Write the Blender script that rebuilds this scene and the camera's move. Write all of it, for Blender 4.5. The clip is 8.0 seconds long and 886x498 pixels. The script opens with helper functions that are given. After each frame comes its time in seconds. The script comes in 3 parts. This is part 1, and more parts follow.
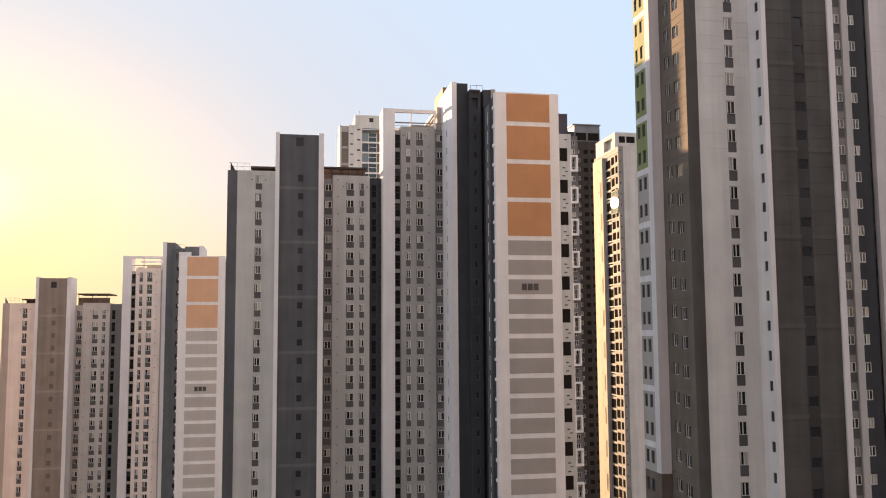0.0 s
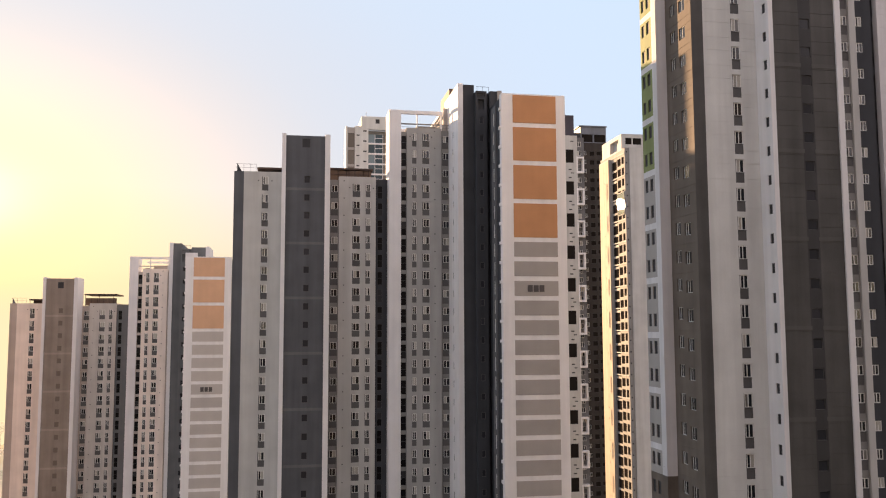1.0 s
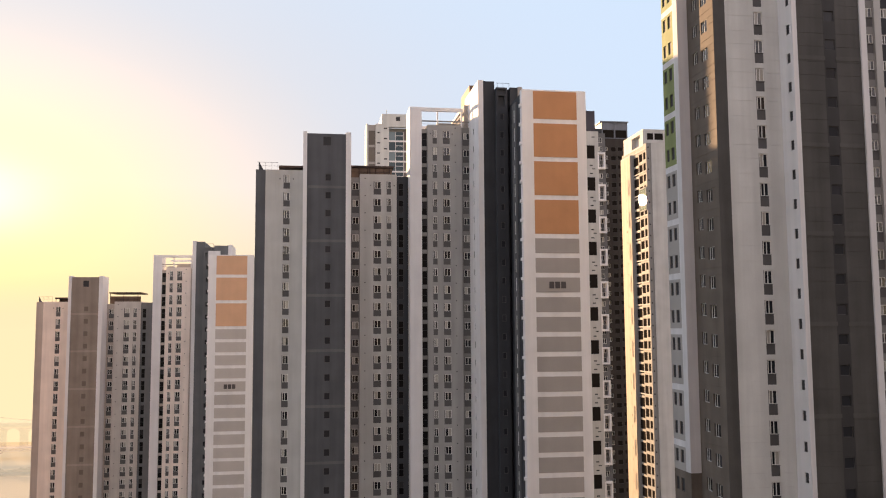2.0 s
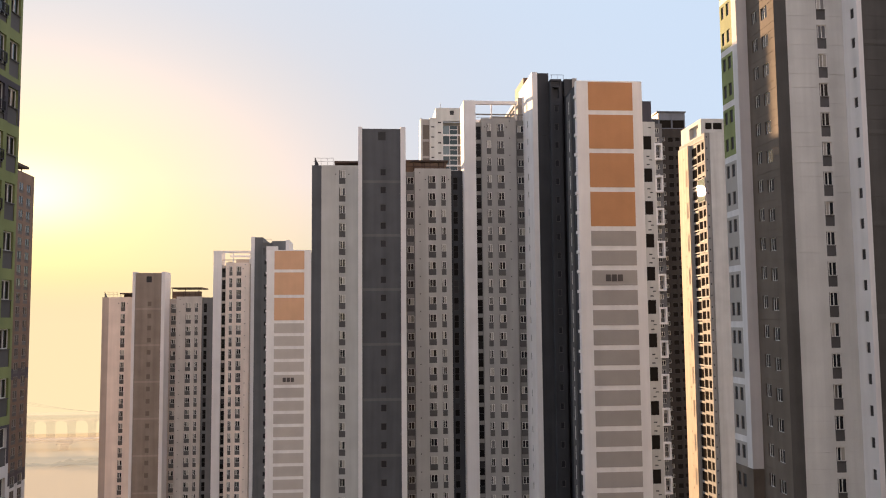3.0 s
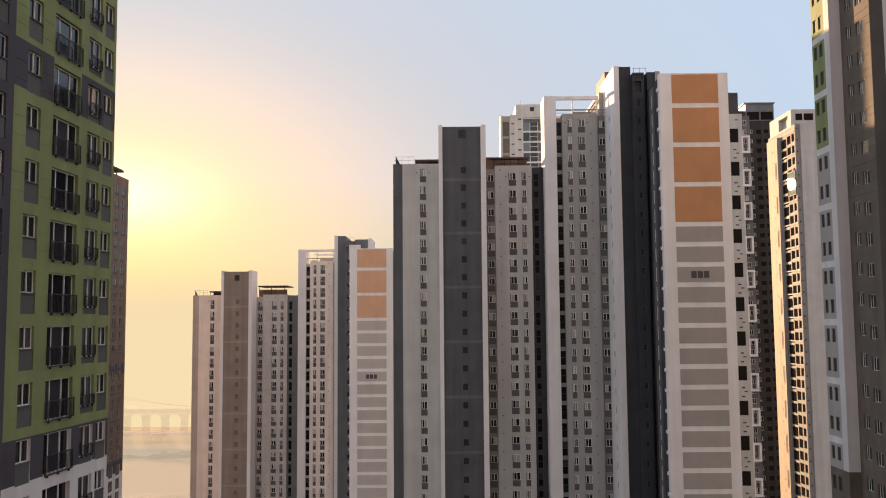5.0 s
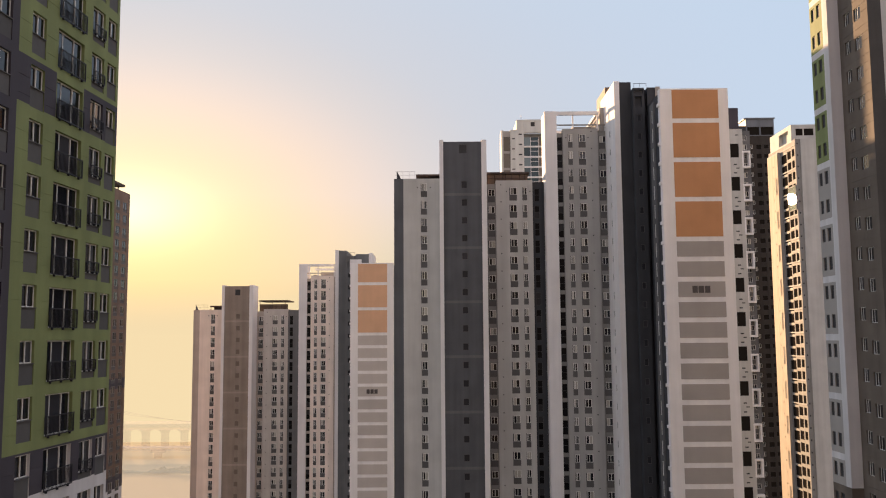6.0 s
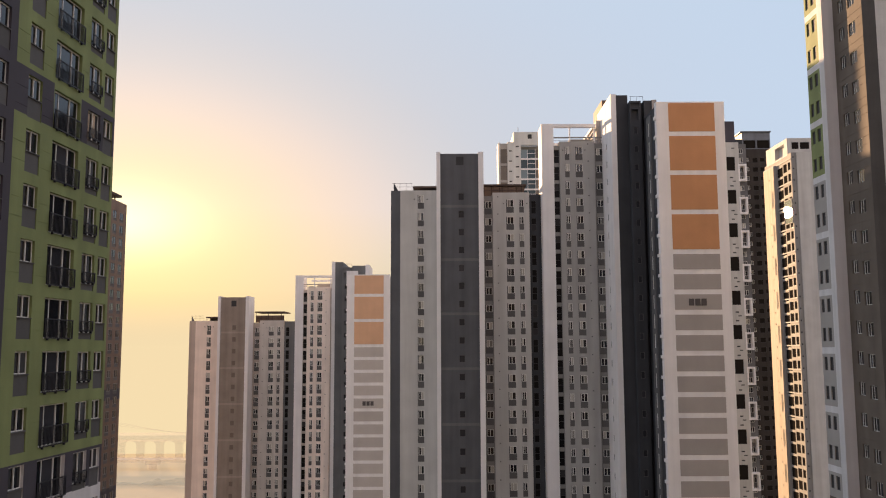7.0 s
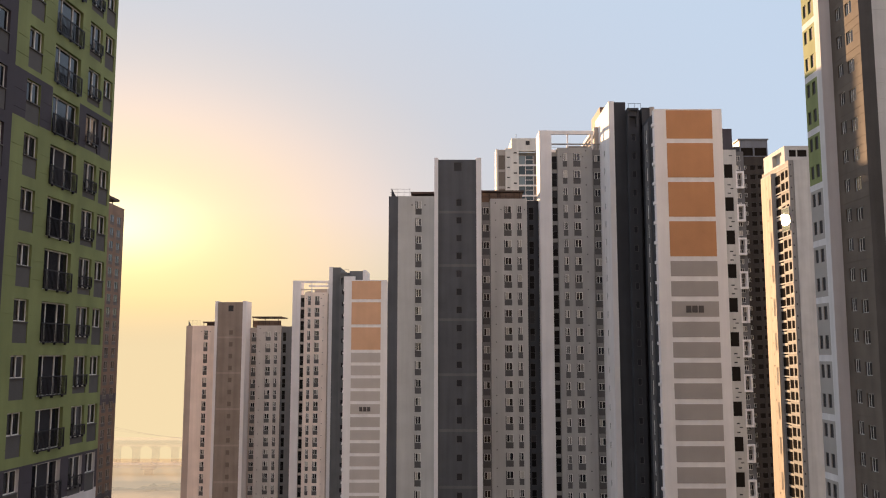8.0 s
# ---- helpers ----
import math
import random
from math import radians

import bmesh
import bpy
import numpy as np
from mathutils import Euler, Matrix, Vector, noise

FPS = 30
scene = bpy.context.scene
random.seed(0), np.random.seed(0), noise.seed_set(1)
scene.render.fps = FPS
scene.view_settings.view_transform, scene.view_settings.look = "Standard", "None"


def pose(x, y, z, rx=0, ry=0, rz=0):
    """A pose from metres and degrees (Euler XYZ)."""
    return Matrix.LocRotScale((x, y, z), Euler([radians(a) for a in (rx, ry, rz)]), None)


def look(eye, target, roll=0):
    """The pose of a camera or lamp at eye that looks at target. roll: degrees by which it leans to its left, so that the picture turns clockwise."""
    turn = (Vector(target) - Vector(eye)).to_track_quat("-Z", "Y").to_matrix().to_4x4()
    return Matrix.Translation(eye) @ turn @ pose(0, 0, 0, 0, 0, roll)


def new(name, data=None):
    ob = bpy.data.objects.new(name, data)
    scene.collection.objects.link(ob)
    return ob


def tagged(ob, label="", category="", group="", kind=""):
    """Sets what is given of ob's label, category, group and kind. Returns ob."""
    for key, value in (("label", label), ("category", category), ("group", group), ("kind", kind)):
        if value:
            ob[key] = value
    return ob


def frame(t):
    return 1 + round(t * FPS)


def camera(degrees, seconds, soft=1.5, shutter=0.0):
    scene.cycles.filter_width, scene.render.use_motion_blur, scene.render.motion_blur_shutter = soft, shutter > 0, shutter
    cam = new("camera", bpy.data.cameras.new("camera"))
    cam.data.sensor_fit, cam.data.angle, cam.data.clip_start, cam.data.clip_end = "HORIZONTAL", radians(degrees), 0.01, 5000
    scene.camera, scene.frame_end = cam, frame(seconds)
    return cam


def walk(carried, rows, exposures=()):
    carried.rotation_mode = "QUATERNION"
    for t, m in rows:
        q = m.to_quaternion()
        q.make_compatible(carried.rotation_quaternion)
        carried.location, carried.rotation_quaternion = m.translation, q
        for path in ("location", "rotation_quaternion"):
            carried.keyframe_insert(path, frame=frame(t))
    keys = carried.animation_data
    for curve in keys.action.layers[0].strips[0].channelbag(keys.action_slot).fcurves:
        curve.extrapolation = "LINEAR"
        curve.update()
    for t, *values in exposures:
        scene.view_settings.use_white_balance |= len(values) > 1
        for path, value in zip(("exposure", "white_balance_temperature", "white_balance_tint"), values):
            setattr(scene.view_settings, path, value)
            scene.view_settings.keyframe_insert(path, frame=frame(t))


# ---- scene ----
# ---------------------------------------------------------------- camera
EYE = (0.0, 0.0, 60.0)


def aim(yaw, pitch, roll):
    return pose(*EYE, 0, 0, yaw) @ pose(0, 0, 0, 90 + pitch) @ pose(0, 0, 0, 0, 0, -roll)


cam = camera(54.35, 8.0, soft=1.1)
walk(cam, [
    (0.0, aim(-10.513, 5.366, 0.356)), (0.5, aim(-10.362, 5.444, 0.275)), (1.0, aim(-10.116, 5.457, 0.183)), (1.2, aim(-10.000, 5.455, 0.195)),
    (2.3, aim(-7.815, 5.162, 0.405)),
    (2.5, aim(-7.089, 5.095, 0.428)), (3.0, aim(-5.046, 4.871, 0.503)), (3.5, aim(-2.888, 4.656, 0.543)),
    (4.0, aim(-1.113, 4.489, 0.520)), (4.5, aim(0.0, 4.527, 0.522)), (4.7, aim(0.215, 4.586, 0.512)),
    (5.8, aim(0.410, 5.510, 0.445)), (6.0, aim(0.385, 5.728, 0.430)),
    (6.5, aim(0.261, 6.176, 0.358)), (7.0, aim(0.161, 6.511, 0.240)), (7.5, aim(0.086, 6.732, 0.104)),
    (8.0, aim(-0.003, 6.897, -0.021)),
], [(0.0, 2.12), (1.0, 2.12), (2.5, 2.06), (3.5, 1.95), (4.5, 1.87), (8.0, 1.83)])

# ---------------------------------------------------------------- sky and sun
SUN_AZ, SUN_EL = radians(-21.0), radians(7.78)
world = bpy.data.worlds.new("sky")
scene.world = world
world.use_nodes = True
wn, wl = world.node_tree.nodes, world.node_tree.links
sky = wn.new("ShaderNodeTexSky")
sky.sky_type, sky.sun_disc = "NISHITA", False
sky.sun_elevation, sky.sun_rotation = SUN_EL, SUN_AZ
sky.air_density, sky.dust_density, sky.ozone_density = 1.0, 4.0, 1.5
toward = Vector((math.sin(SUN_AZ) * math.cos(SUN_EL), math.cos(SUN_AZ) * math.cos(SUN_EL), math.sin(SUN_EL)))
# thick haze: its colour runs smoothly from the glow round the sun to the pale far side of the sky
way = wn.new("ShaderNodeTexCoord")
dot = wn.new("ShaderNodeVectorMath")
dot.operation = "DOT_PRODUCT"
# the haze lies in level layers, so colours change faster upwards than sideways
LAYER = 2.2
flat = wn.new("ShaderNodeVectorMath")
flat.operation = "MULTIPLY"
flat.inputs[1].default_value = (1, 1, LAYER)
unit = wn.new("ShaderNodeVectorMath")
unit.operation = "NORMALIZE"
wl.new(way.outputs["Generated"], flat.inputs[0]), wl.new(flat.outputs[0], unit.inputs[0])
dot.inputs[1].default_value = Vector((toward.x, toward.y, toward.z * LAYER)).normalized()
wl.new(unit.outputs[0], dot.inputs[0])
arc = wn.new("ShaderNodeMath")
arc.operation = "ARCCOSINE"
arc.use_clamp = False
wl.new(dot.outputs["Value"], arc.inputs[0])
part_of = wn.new("ShaderNodeMath")
part_of.operation = "DIVIDE"
part_of.inputs[1].default_value = math.pi
wl.new(arc.outputs[0], part_of.inputs[0])
haze = wn.new("ShaderNodeValToRGB")
haze.color_ramp.interpolation = "B_SPLINE"
HAZE = [(0, (0.95, 0.92, 0.60)), (3, (0.85, 0.70, 0.44)), (6, (0.63, 0.495, 0.32)), (10, (0.595, 0.462, 0.345)), (15, (0.54, 0.45, 0.415)), (19, (0.45, 0.425, 0.43)),
        (24, (0.395, 0.41, 0.455)), (34, (0.375, 0.435, 0.525)), (45, (0.37, 0.45, 0.56)), (60, (0.35, 0.42, 0.53)), (90, (0.42, 0.395, 0.44)), (130, (0.72, 0.61, 0.60)), (180, (0.85, 0.68, 0.65))]
ramp = haze.color_ramp.elements
while len(ramp) < len(HAZE):
    ramp.new(0.5)
for e, (deg, c) in zip(ramp, HAZE):
    e.position, e.color = deg / 180, (*c, 1)
wl.new(part_of.outputs[0], haze.inputs[0])
# low over the horizon the haze is thicker and warmer
rise, low, warm = wn.new("ShaderNodeSeparateXYZ"), wn.new("ShaderNodeMapRange"), wn.new("ShaderNodeMix")
low.inputs["From Min"].default_value, low.inputs["From Max"].default_value = 0.16, 0.05
low.inputs["To Min"].default_value, low.inputs["To Max"].default_value = 0.0, 1.0
warm.data_type, warm.blend_type = "RGBA", "MULTIPLY"
warm.inputs["B"].default_value = (1.0, 0.945, 0.64, 1)
wl.new(way.outputs["Generated"], rise.inputs[0]), wl.new(rise.outputs["Z"], low.inputs["Value"]), wl.new(low.outputs[0], warm.inputs["Factor"])
wl.new(haze.outputs[0], warm.inputs["A"])
both = wn.new("ShaderNodeMix")
both.data_type, both.blend_type = "RGBA", "ADD"
both.inputs["Factor"].default_value = 0.003
wl.new(warm.outputs["Result"], both.inputs["A"]), wl.new(sky.outputs[0], both.inputs["B"])
bg = wn["Background"]
wl.new(both.outputs["Result"], bg.inputs[0])
bg.inputs[1].default_value = 0.42

sun = new("sun", bpy.data.lights.new("sun", "SUN"))
sun.data.energy, sun.data.angle, sun.data.color = 3.1, radians(0.6), (1.0, 0.62, 0.33)
sun.matrix_world = look(tuple(toward * 300), (0, 0, 0))


# ---------------------------------------------------------------- materials
def paint(name, color, rough=0.75, vary=0.06, streak=0.10, metal=0.0, scale=0.35, spec=0.3, tint=0.0):
    """Painted render: cloudy tone at metre size, fine grain, faint rain streaks below the joints."""
    m = bpy.data.materials.new(name)
    m.use_nodes = True
    n, l = m.node_tree.nodes, m.node_tree.links
    b = n["Principled BSDF"]
    co = n.new("ShaderNodeTexCoord")
    cloud = n.new("ShaderNodeTexNoise")
    cloud.inputs["Scale"].default_value, cloud.inputs["Detail"].default_value = scale, 4
    l.new(co.outputs["Object"], cloud.inputs["Vector"])
    mapping = n.new("ShaderNodeMapping")
    mapping.inputs["Scale"].default_value = (0.9, 0.9, 0.05)
    l.new(co.outputs["Object"], mapping.inputs["Vector"])
    run = n.new("ShaderNodeTexNoise")
    run.inputs["Scale"].default_value, run.inputs["Detail"].default_value = 1.0, 3
    l.new(mapping.outputs[0], run.inputs["Vector"])
    grain = n.new("ShaderNodeTexNoise")
    grain.inputs["Scale"].default_value, grain.inputs["Detail"].default_value = 14, 3
    l.new(co.outputs["Object"], grain.inputs["Vector"])

    def spread(node, amount):
        r = n.new("ShaderNodeMapRange")
        r.inputs["From Min"].default_value, r.inputs["From Max"].default_value = 0.3, 0.7
        r.inputs["To Min"].default_value, r.inputs["To Max"].default_value = 1 - amount, 1 + amount
        l.new(node.outputs["Fac"], r.inputs["Value"])
        return r.outputs[0]

    def times(a, c):
        x = n.new("ShaderNodeMath")
        x.operation = "MULTIPLY"
        l.new(a, x.inputs[0]), l.new(c, x.inputs[1])
        return x.outputs[0]

    tone = times(times(spread(cloud, vary), spread(run, streak)), spread(grain, vary * 0.5))
    if tint:
        info = n.new("ShaderNodeObjectInfo")
        r = n.new("ShaderNodeMapRange")
        r.inputs["To Min"].default_value, r.inputs["To Max"].default_value = 1 - tint, 1 + tint
        l.new(info.outputs["Random"], r.inputs["Value"])
        tone = times(tone, r.outputs[0])
    mul = n.new("ShaderNodeVectorMath")
    mul.operation = "SCALE"
    mul.inputs[0].default_value = color
    l.new(tone, mul.inputs["Scale"])
    l.new(mul.outputs[0], b.inputs["Base Color"])
    b.inputs["Roughness"].default_value, b.inputs["Metallic"].default_value = rough, metal
    b.inputs["Specular IOR Level"].default_value = spec
    bump = n.new("ShaderNodeBump")
    bump.inputs["Strength"].default_value, bump.inputs["Distance"].default_value = 0.25, 0.02
    l.new(grain.outputs["Fac"], bump.inputs["Height"])
    l.new(bump.outputs[0], b.inputs["Normal"])
    return m


def glass(name, dark, pale, share, rough=0.06, spec=0.7):
    """Window glass over a dark or curtained room: some panes pale from curtains, all with a clear gloss."""
    m = bpy.data.materials.new(name)
    m.use_nodes = True
    n, l = m.node_tree.nodes, m.node_tree.links
    b = n["Principled BSDF"]
    info = n.new("ShaderNodeObjectInfo")
    isl = n.new("ShaderNodeNewGeometry")
    add = n.new("ShaderNodeMath")
    add.operation = "ADD"
    l.new(info.outputs["Random"], add.inputs[0]), l.new(isl.outputs["Random Per Island"], add.inputs[1])
    fr = n.new("ShaderNodeMath")
    fr.operation = "FRACT"
    l.new(add.outputs[0], fr.inputs[0])
    ramp = n.new("ShaderNodeValToRGB")
    e = ramp.color_ramp.elements
    e[0].position, e[0].color = 1 - share - 0.04, (*dark, 1)
    e[1].position, e[1].color = 1 - share + 0.1, (*pale, 1)
    l.new(fr.outputs[0], ramp.inputs[0])
    l.new(ramp.outputs[0], b.inputs["Base Color"])
    b.inputs["Roughness"].default_value, b.inputs["IOR"].default_value = rough, 1.6
    b.inputs["Specular IOR Level"].default_value = spec
    return m


LIGHT = paint("light_grey_paint", (0.53, 0.525, 0.515))
WHITE = paint("white_paint", (0.82, 0.80, 0.81), vary=0.04, streak=0.06)
DARK = paint("charcoal_paint", (0.048, 0.051, 0.060), vary=0.10, streak=0.14)
STAIR = paint("stair_charcoal_paint", (0.104, 0.108, 0.121), vary=0.10, streak=0.14)
PALE = paint("pale_grey_paint", (0.67, 0.67, 0.655))
TAN = paint("cream_paint", (0.44, 0.36, 0.28), vary=0.06)
# copy of the light grey with the tall wing's shade in its colour
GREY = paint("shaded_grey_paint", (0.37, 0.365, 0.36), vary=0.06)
MID = paint("mid_grey_paint", (0.26, 0.255, 0.25), vary=0.08)
PANEL = paint("spandrel_paint", (0.115, 0.112, 0.115), vary=0.1, tint=0.12)
ORANGE = paint("orange_paint", (0.53, 0.27, 0.135), vary=0.06, streak=0.02)
STRIP = paint("umber_strip_paint", (0.060, 0.058, 0.060), vary=0.12)
BAND_T = paint("faded_umber_paint", (0.108, 0.104, 0.10), vary=0.12)
BAND = paint("faded_charcoal_paint", (0.145, 0.145, 0.152), vary=0.15)
STONE = paint("warm_grey_paint", (0.39, 0.365, 0.35), vary=0.05, streak=0.02, tint=0.05)
# far block's paints: the near block's, paled and warmed to carry haze
LIGHT_W = paint("haze_light_grey_paint", (0.84, 0.74, 0.67))
DARK_W = paint("haze_charcoal_paint", (0.29, 0.243, 0.21), vary=0.10, streak=0.12)
MID_W = paint("haze_mid_grey_paint", (0.48, 0.42, 0.38), vary=0.08)
BAND_W = paint("haze_band_paint", (0.36, 0.30, 0.26), vary=0.1)
# light wing paint greyed, so the right wing's shade is in the colour
WING_W = paint("shaded_wing_paint", (0.58, 0.54, 0.51), vary=0.08)
ORANGE_W = paint("haze_orange_paint", (0.68, 0.42, 0.27), vary=0.05, streak=0.02)
STONE_W = paint("haze_warm_grey_paint", (0.50, 0.465, 0.445), vary=0.05, streak=0.02, tint=0.05)
SLATE_W = paint("haze_slate_paint", (0.165, 0.17, 0.178), vary=0.10)
UMBER = paint("sky_blocker_paint", (0.07, 0.066, 0.066))
FIGURE = paint("dark_sign_paint", (0.10, 0.09, 0.09))
GREEN = paint("olive_green_paint", (0.235, 0.275, 0.118), vary=0.10)
SLATE = paint("slate_violet_paint", (0.072, 0.065, 0.082), vary=0.08)
BROWN = paint("brown_tile", (0.16, 0.134, 0.115), vary=0.14, rough=0.8, spec=0.15)
BROWN_D = paint("dark_umber_paint", (0.095, 0.091, 0.088), vary=0.14, streak=0.16)
# brown of the flank, darkened so that its shade sits in the paint
FLANK = paint("shaded_brown_paint", (0.046, 0.039, 0.036), vary=0.14, streak=0.16)
PLANT = paint("blue_grey_metal_cladding", (0.17, 0.185, 0.22), rough=0.5, vary=0.1)
BLIND = paint("brown_window_blind", (0.20, 0.175, 0.155), vary=0.12, tint=0.25)
RUST = paint("rust_brown_paint", (0.20, 0.135, 0.105), vary=0.12)
BRICKY = paint("white_siding", (0.69, 0.67, 0.685), vary=0.05)
FRAME = paint("white_window_plastic", (0.80, 0.79, 0.77), rough=0.4, vary=0.03, streak=0.02)
DFRAME = paint("dark_window_metal", (0.07, 0.07, 0.075), rough=0.45)
RAIL = paint("dark_railing_metal", (0.022, 0.022, 0.03), rough=0.55)
ROOFING = paint("roof_screed", (0.30, 0.29, 0.27), rough=0.9, vary=0.15)
SCREEN = paint("brown_screen_paint", (0.15, 0.105, 0.08), vary=0.15)
CANOPY = paint("dark_brown_canopy", (0.07, 0.05, 0.045), vary=0.15)
PANE = glass("window_glass", (0.024, 0.026, 0.032), (0.46, 0.44, 0.40), 0.24, spec=0.5)
PANE_D = glass("dark_window_glass", (0.012, 0.013, 0.017), (0.06, 0.06, 0.07), 0.15, spec=0.4)
PANE_S = glass("shaded_window_glass", (0.012, 0.012, 0.014), (0.05, 0.05, 0.055), 0.2, rough=0.2, spec=0.08)
PANE_T = glass("stair_window_glass", (0.036, 0.038, 0.045), (0.055, 0.055, 0.065), 0.15, rough=0.15, spec=0.2)
PANE_B = glass("blue_green_glass", (0.035, 0.065, 0.08), (0.18, 0.24, 0.27), 0.25, rough=0.1, spec=0.3)
PANE_G = glass("bright_balcony_glass", (0.06, 0.06, 0.06), (0.06, 0.06, 0.06), 0.2, rough=0.005, spec=1.0)
# near-black matte for panes: shade of rooms and recesses given as colour
SHADE_FILL = paint("shade_fill_matte", (0.022, 0.019, 0.017), rough=0.95, spec=0.0)
# louvre paled for haze, on the far block only
LOUVRE_W = paint("haze_louvre", (0.19, 0.155, 0.132), rough=0.6)
LOUVRE = paint("dark_louvre", (0.045, 0.045, 0.05), rough=0.6)


# ---------------------------------------------------------------- building kit
GROUND = -60.0
STOREY = 2.8


class Mesh:
    """Collects quads; make() links them as one object."""

    def __init__(self):
        self.v, self.f, self.m = [], [], []

    def quad(self, a, b, c, d, m=0):
        k = len(self.v)
        self.v += [tuple(a), tuple(b), tuple(c), tuple(d)]
        self.f.append((k, k + 1, k + 2, k + 3))
        self.m.append(m)

    def box(self, x0, x1, y0, y1, z0, z1, m=0):
        k = len(self.v)
        self.v += [(x, y, z) for z in (z0, z1) for x, y in ((x0, y0), (x1, y0), (x1, y1), (x0, y1))]
        for q in ((0, 1, 5, 4), (1, 2, 6, 5), (2, 3, 7, 6), (3, 0, 4, 7), (4, 5, 6, 7), (3, 2, 1, 0)):
            self.f.append(tuple(k + i for i in q))
            self.m.append(m)
        return self

    def prism(self, profile, x0, x1, m=0):
        """A profile of (y, z) points drawn out along x."""
        k, n = len(self.v), len(profile)
        self.v += [(x, y, z) for x in (x0, x1) for y, z in profile]
        for i in range(n):
            j = (i + 1) % n
            self.f.append((k + i, k + j, k + n + j, k + n + i))
            self.m.append(m)
        self.f += [tuple(range(k + n - 1, k - 1, -1)), tuple(range(k + n, k + 2 * n))]
        self.m += [m, m]
        return self

    def plate(self, xs, zs, y0, y1, open_cells, m=0):
        """One connected plate between y0 and y1 on a grid, with open cells (i, j)."""
        k, nx, nz = len(self.v), len(xs), len(zs)
        self.v += [(x, y, z) for y in (y0, y1) for z in zs for x in xs]
        at = lambda i, j, d: k + d * nx * nz + j * nx + i
        solid = lambda i, j: 0 <= i < nx - 1 and 0 <= j < nz - 1 and (i, j) not in open_cells
        for i in range(nx - 1):
            for j in range(nz - 1):
                if not solid(i, j):
                    continue
                fs = [(at(i, j, 0), at(i + 1, j, 0), at(i + 1, j + 1, 0), at(i, j + 1, 0)), (at(i, j + 1, 1), at(i + 1, j + 1, 1), at(i + 1, j, 1), at(i, j, 1))]
                if not solid(i - 1, j):
                    fs.append((at(i, j, 1), at(i, j, 0), at(i, j + 1, 0), at(i, j + 1, 1)))
                if not solid(i + 1, j):
                    fs.append((at(i + 1, j, 0), at(i + 1, j, 1), at(i + 1, j + 1, 1), at(i + 1, j + 1, 0)))
                if not solid(i, j - 1):
                    fs.append((at(i, j, 0), at(i, j, 1), at(i + 1, j, 1), at(i + 1, j, 0)))
                if not solid(i, j + 1):
                    fs.append((at(i, j + 1, 1), at(i, j + 1, 0), at(i + 1, j + 1, 0), at(i + 1, j + 1, 1)))
                self.f += fs
                self.m += [m] * len(fs)
        return self

    def placed(self, other, matrix, shift=0):
        k = len(self.v)
        self.v += [tuple(matrix @ Vector(p)) for p in other.v]
        self.f += [tuple(k + i for i in q) for q in other.f]
        self.m += [i + shift for i in other.m]

    def data(self, name, mats):
        me = bpy.data.meshes.new(name)
        me.from_pydata(self.v, [], self.f)
        for mat in mats:
            me.materials.append(mat)
        me.polygons.foreach_set("material_index", self.m)
        me.update()
        return me

    def make(self, name, mats, parent=None, label=""):
        ob = new(name, self.data(name, mats))
        ob.parent = parent
        return tagged(ob, label)


def side_matrix(side, u, z, line):
    """Where a window sits: local x runs along the wall, y into it, z up. line: the wall's plane."""
    if side == "front":
        return Matrix(((1, 0, 0, u), (0, 1, 0, line), (0, 0, 1, z), (0, 0, 0, 1)))
    if side == "left":
        return Matrix(((0, 1, 0, line), (-1, 0, 0, u), (0, 0, 1, z), (0, 0, 0, 1)))
    return Matrix(((0, -1, 0, line), (1, 0, 0, u), (0, 0, 1, z), (0, 0, 0, 1)))


def facade(mesh, side, u0, u1, z0, z1, line, holes, tone=None, cuts_u=(), cuts_z=()):
    """A wall face with recessed openings. holes: (u0, u1, z0, z1, depth), in order along local x. tone(u, z): material slot."""
    flip = -1 if side == "left" else 1
    a, b = (u0, u1) if flip == 1 else (-u1, -u0)
    hs = [(h[0], h[1], h[2], h[3], h[4]) if flip == 1 else (-h[1], -h[0], h[2], h[3], h[4]) for h in holes]
    m = side_matrix(side, 0, 0, line)
    xs = sorted({a, b, *(round(x, 4) for h in hs for x in h[:2] if a < x < b), *(flip * c for c in cuts_u if u0 < c < u1)})
    zs = sorted({z0, z1, *(round(z, 4) for h in hs for z in h[2:4] if z0 < z < z1), *(c for c in cuts_z if z0 < c < z1)})

    def put(p, q, r, s, slot):
        mesh.quad(*[m @ Vector(w) for w in (p, q, r, s)], slot)

    for lo, hi in zip(zs, zs[1:]):
        zc = (lo + hi) / 2
        row = [h for h in hs if h[2] < zc < h[3]]
        start, slot = None, 0
        for x0, x1 in zip(xs, xs[1:]):
            xc = (x0 + x1) / 2
            solid = not any(h[0] < xc < h[1] for h in row)
            s = tone(flip * xc, zc) if tone and solid else 0
            if start is not None and (not solid or s != slot):
                put((start, 0, lo), (x0, 0, lo), (x0, 0, hi), (start, 0, hi), slot)
                start = None
            if solid and start is None:
                start, slot = x0, s
        if start is not None:
            put((start, 0, lo), (xs[-1], 0, lo), (xs[-1], 0, hi), (start, 0, hi), slot)
    for x0, x1, l, h, d in hs:
        s = tone(flip * (x0 + x1) / 2, l + 0.01) if tone else 0
        put((x0, 0, l), (x0, d, l), (x0, d, h), (x0, 0, h), s)
        put((x1, d, l), (x1, 0, l), (x1, 0, h), (x1, d, h), s)
        put((x0, 0, l), (x1, 0, l), (x1, d, l), (x0, d, l), s)
        put((x0, d, h), (x1, d, h), (x1, 0, h), (x0, 0, h), s)
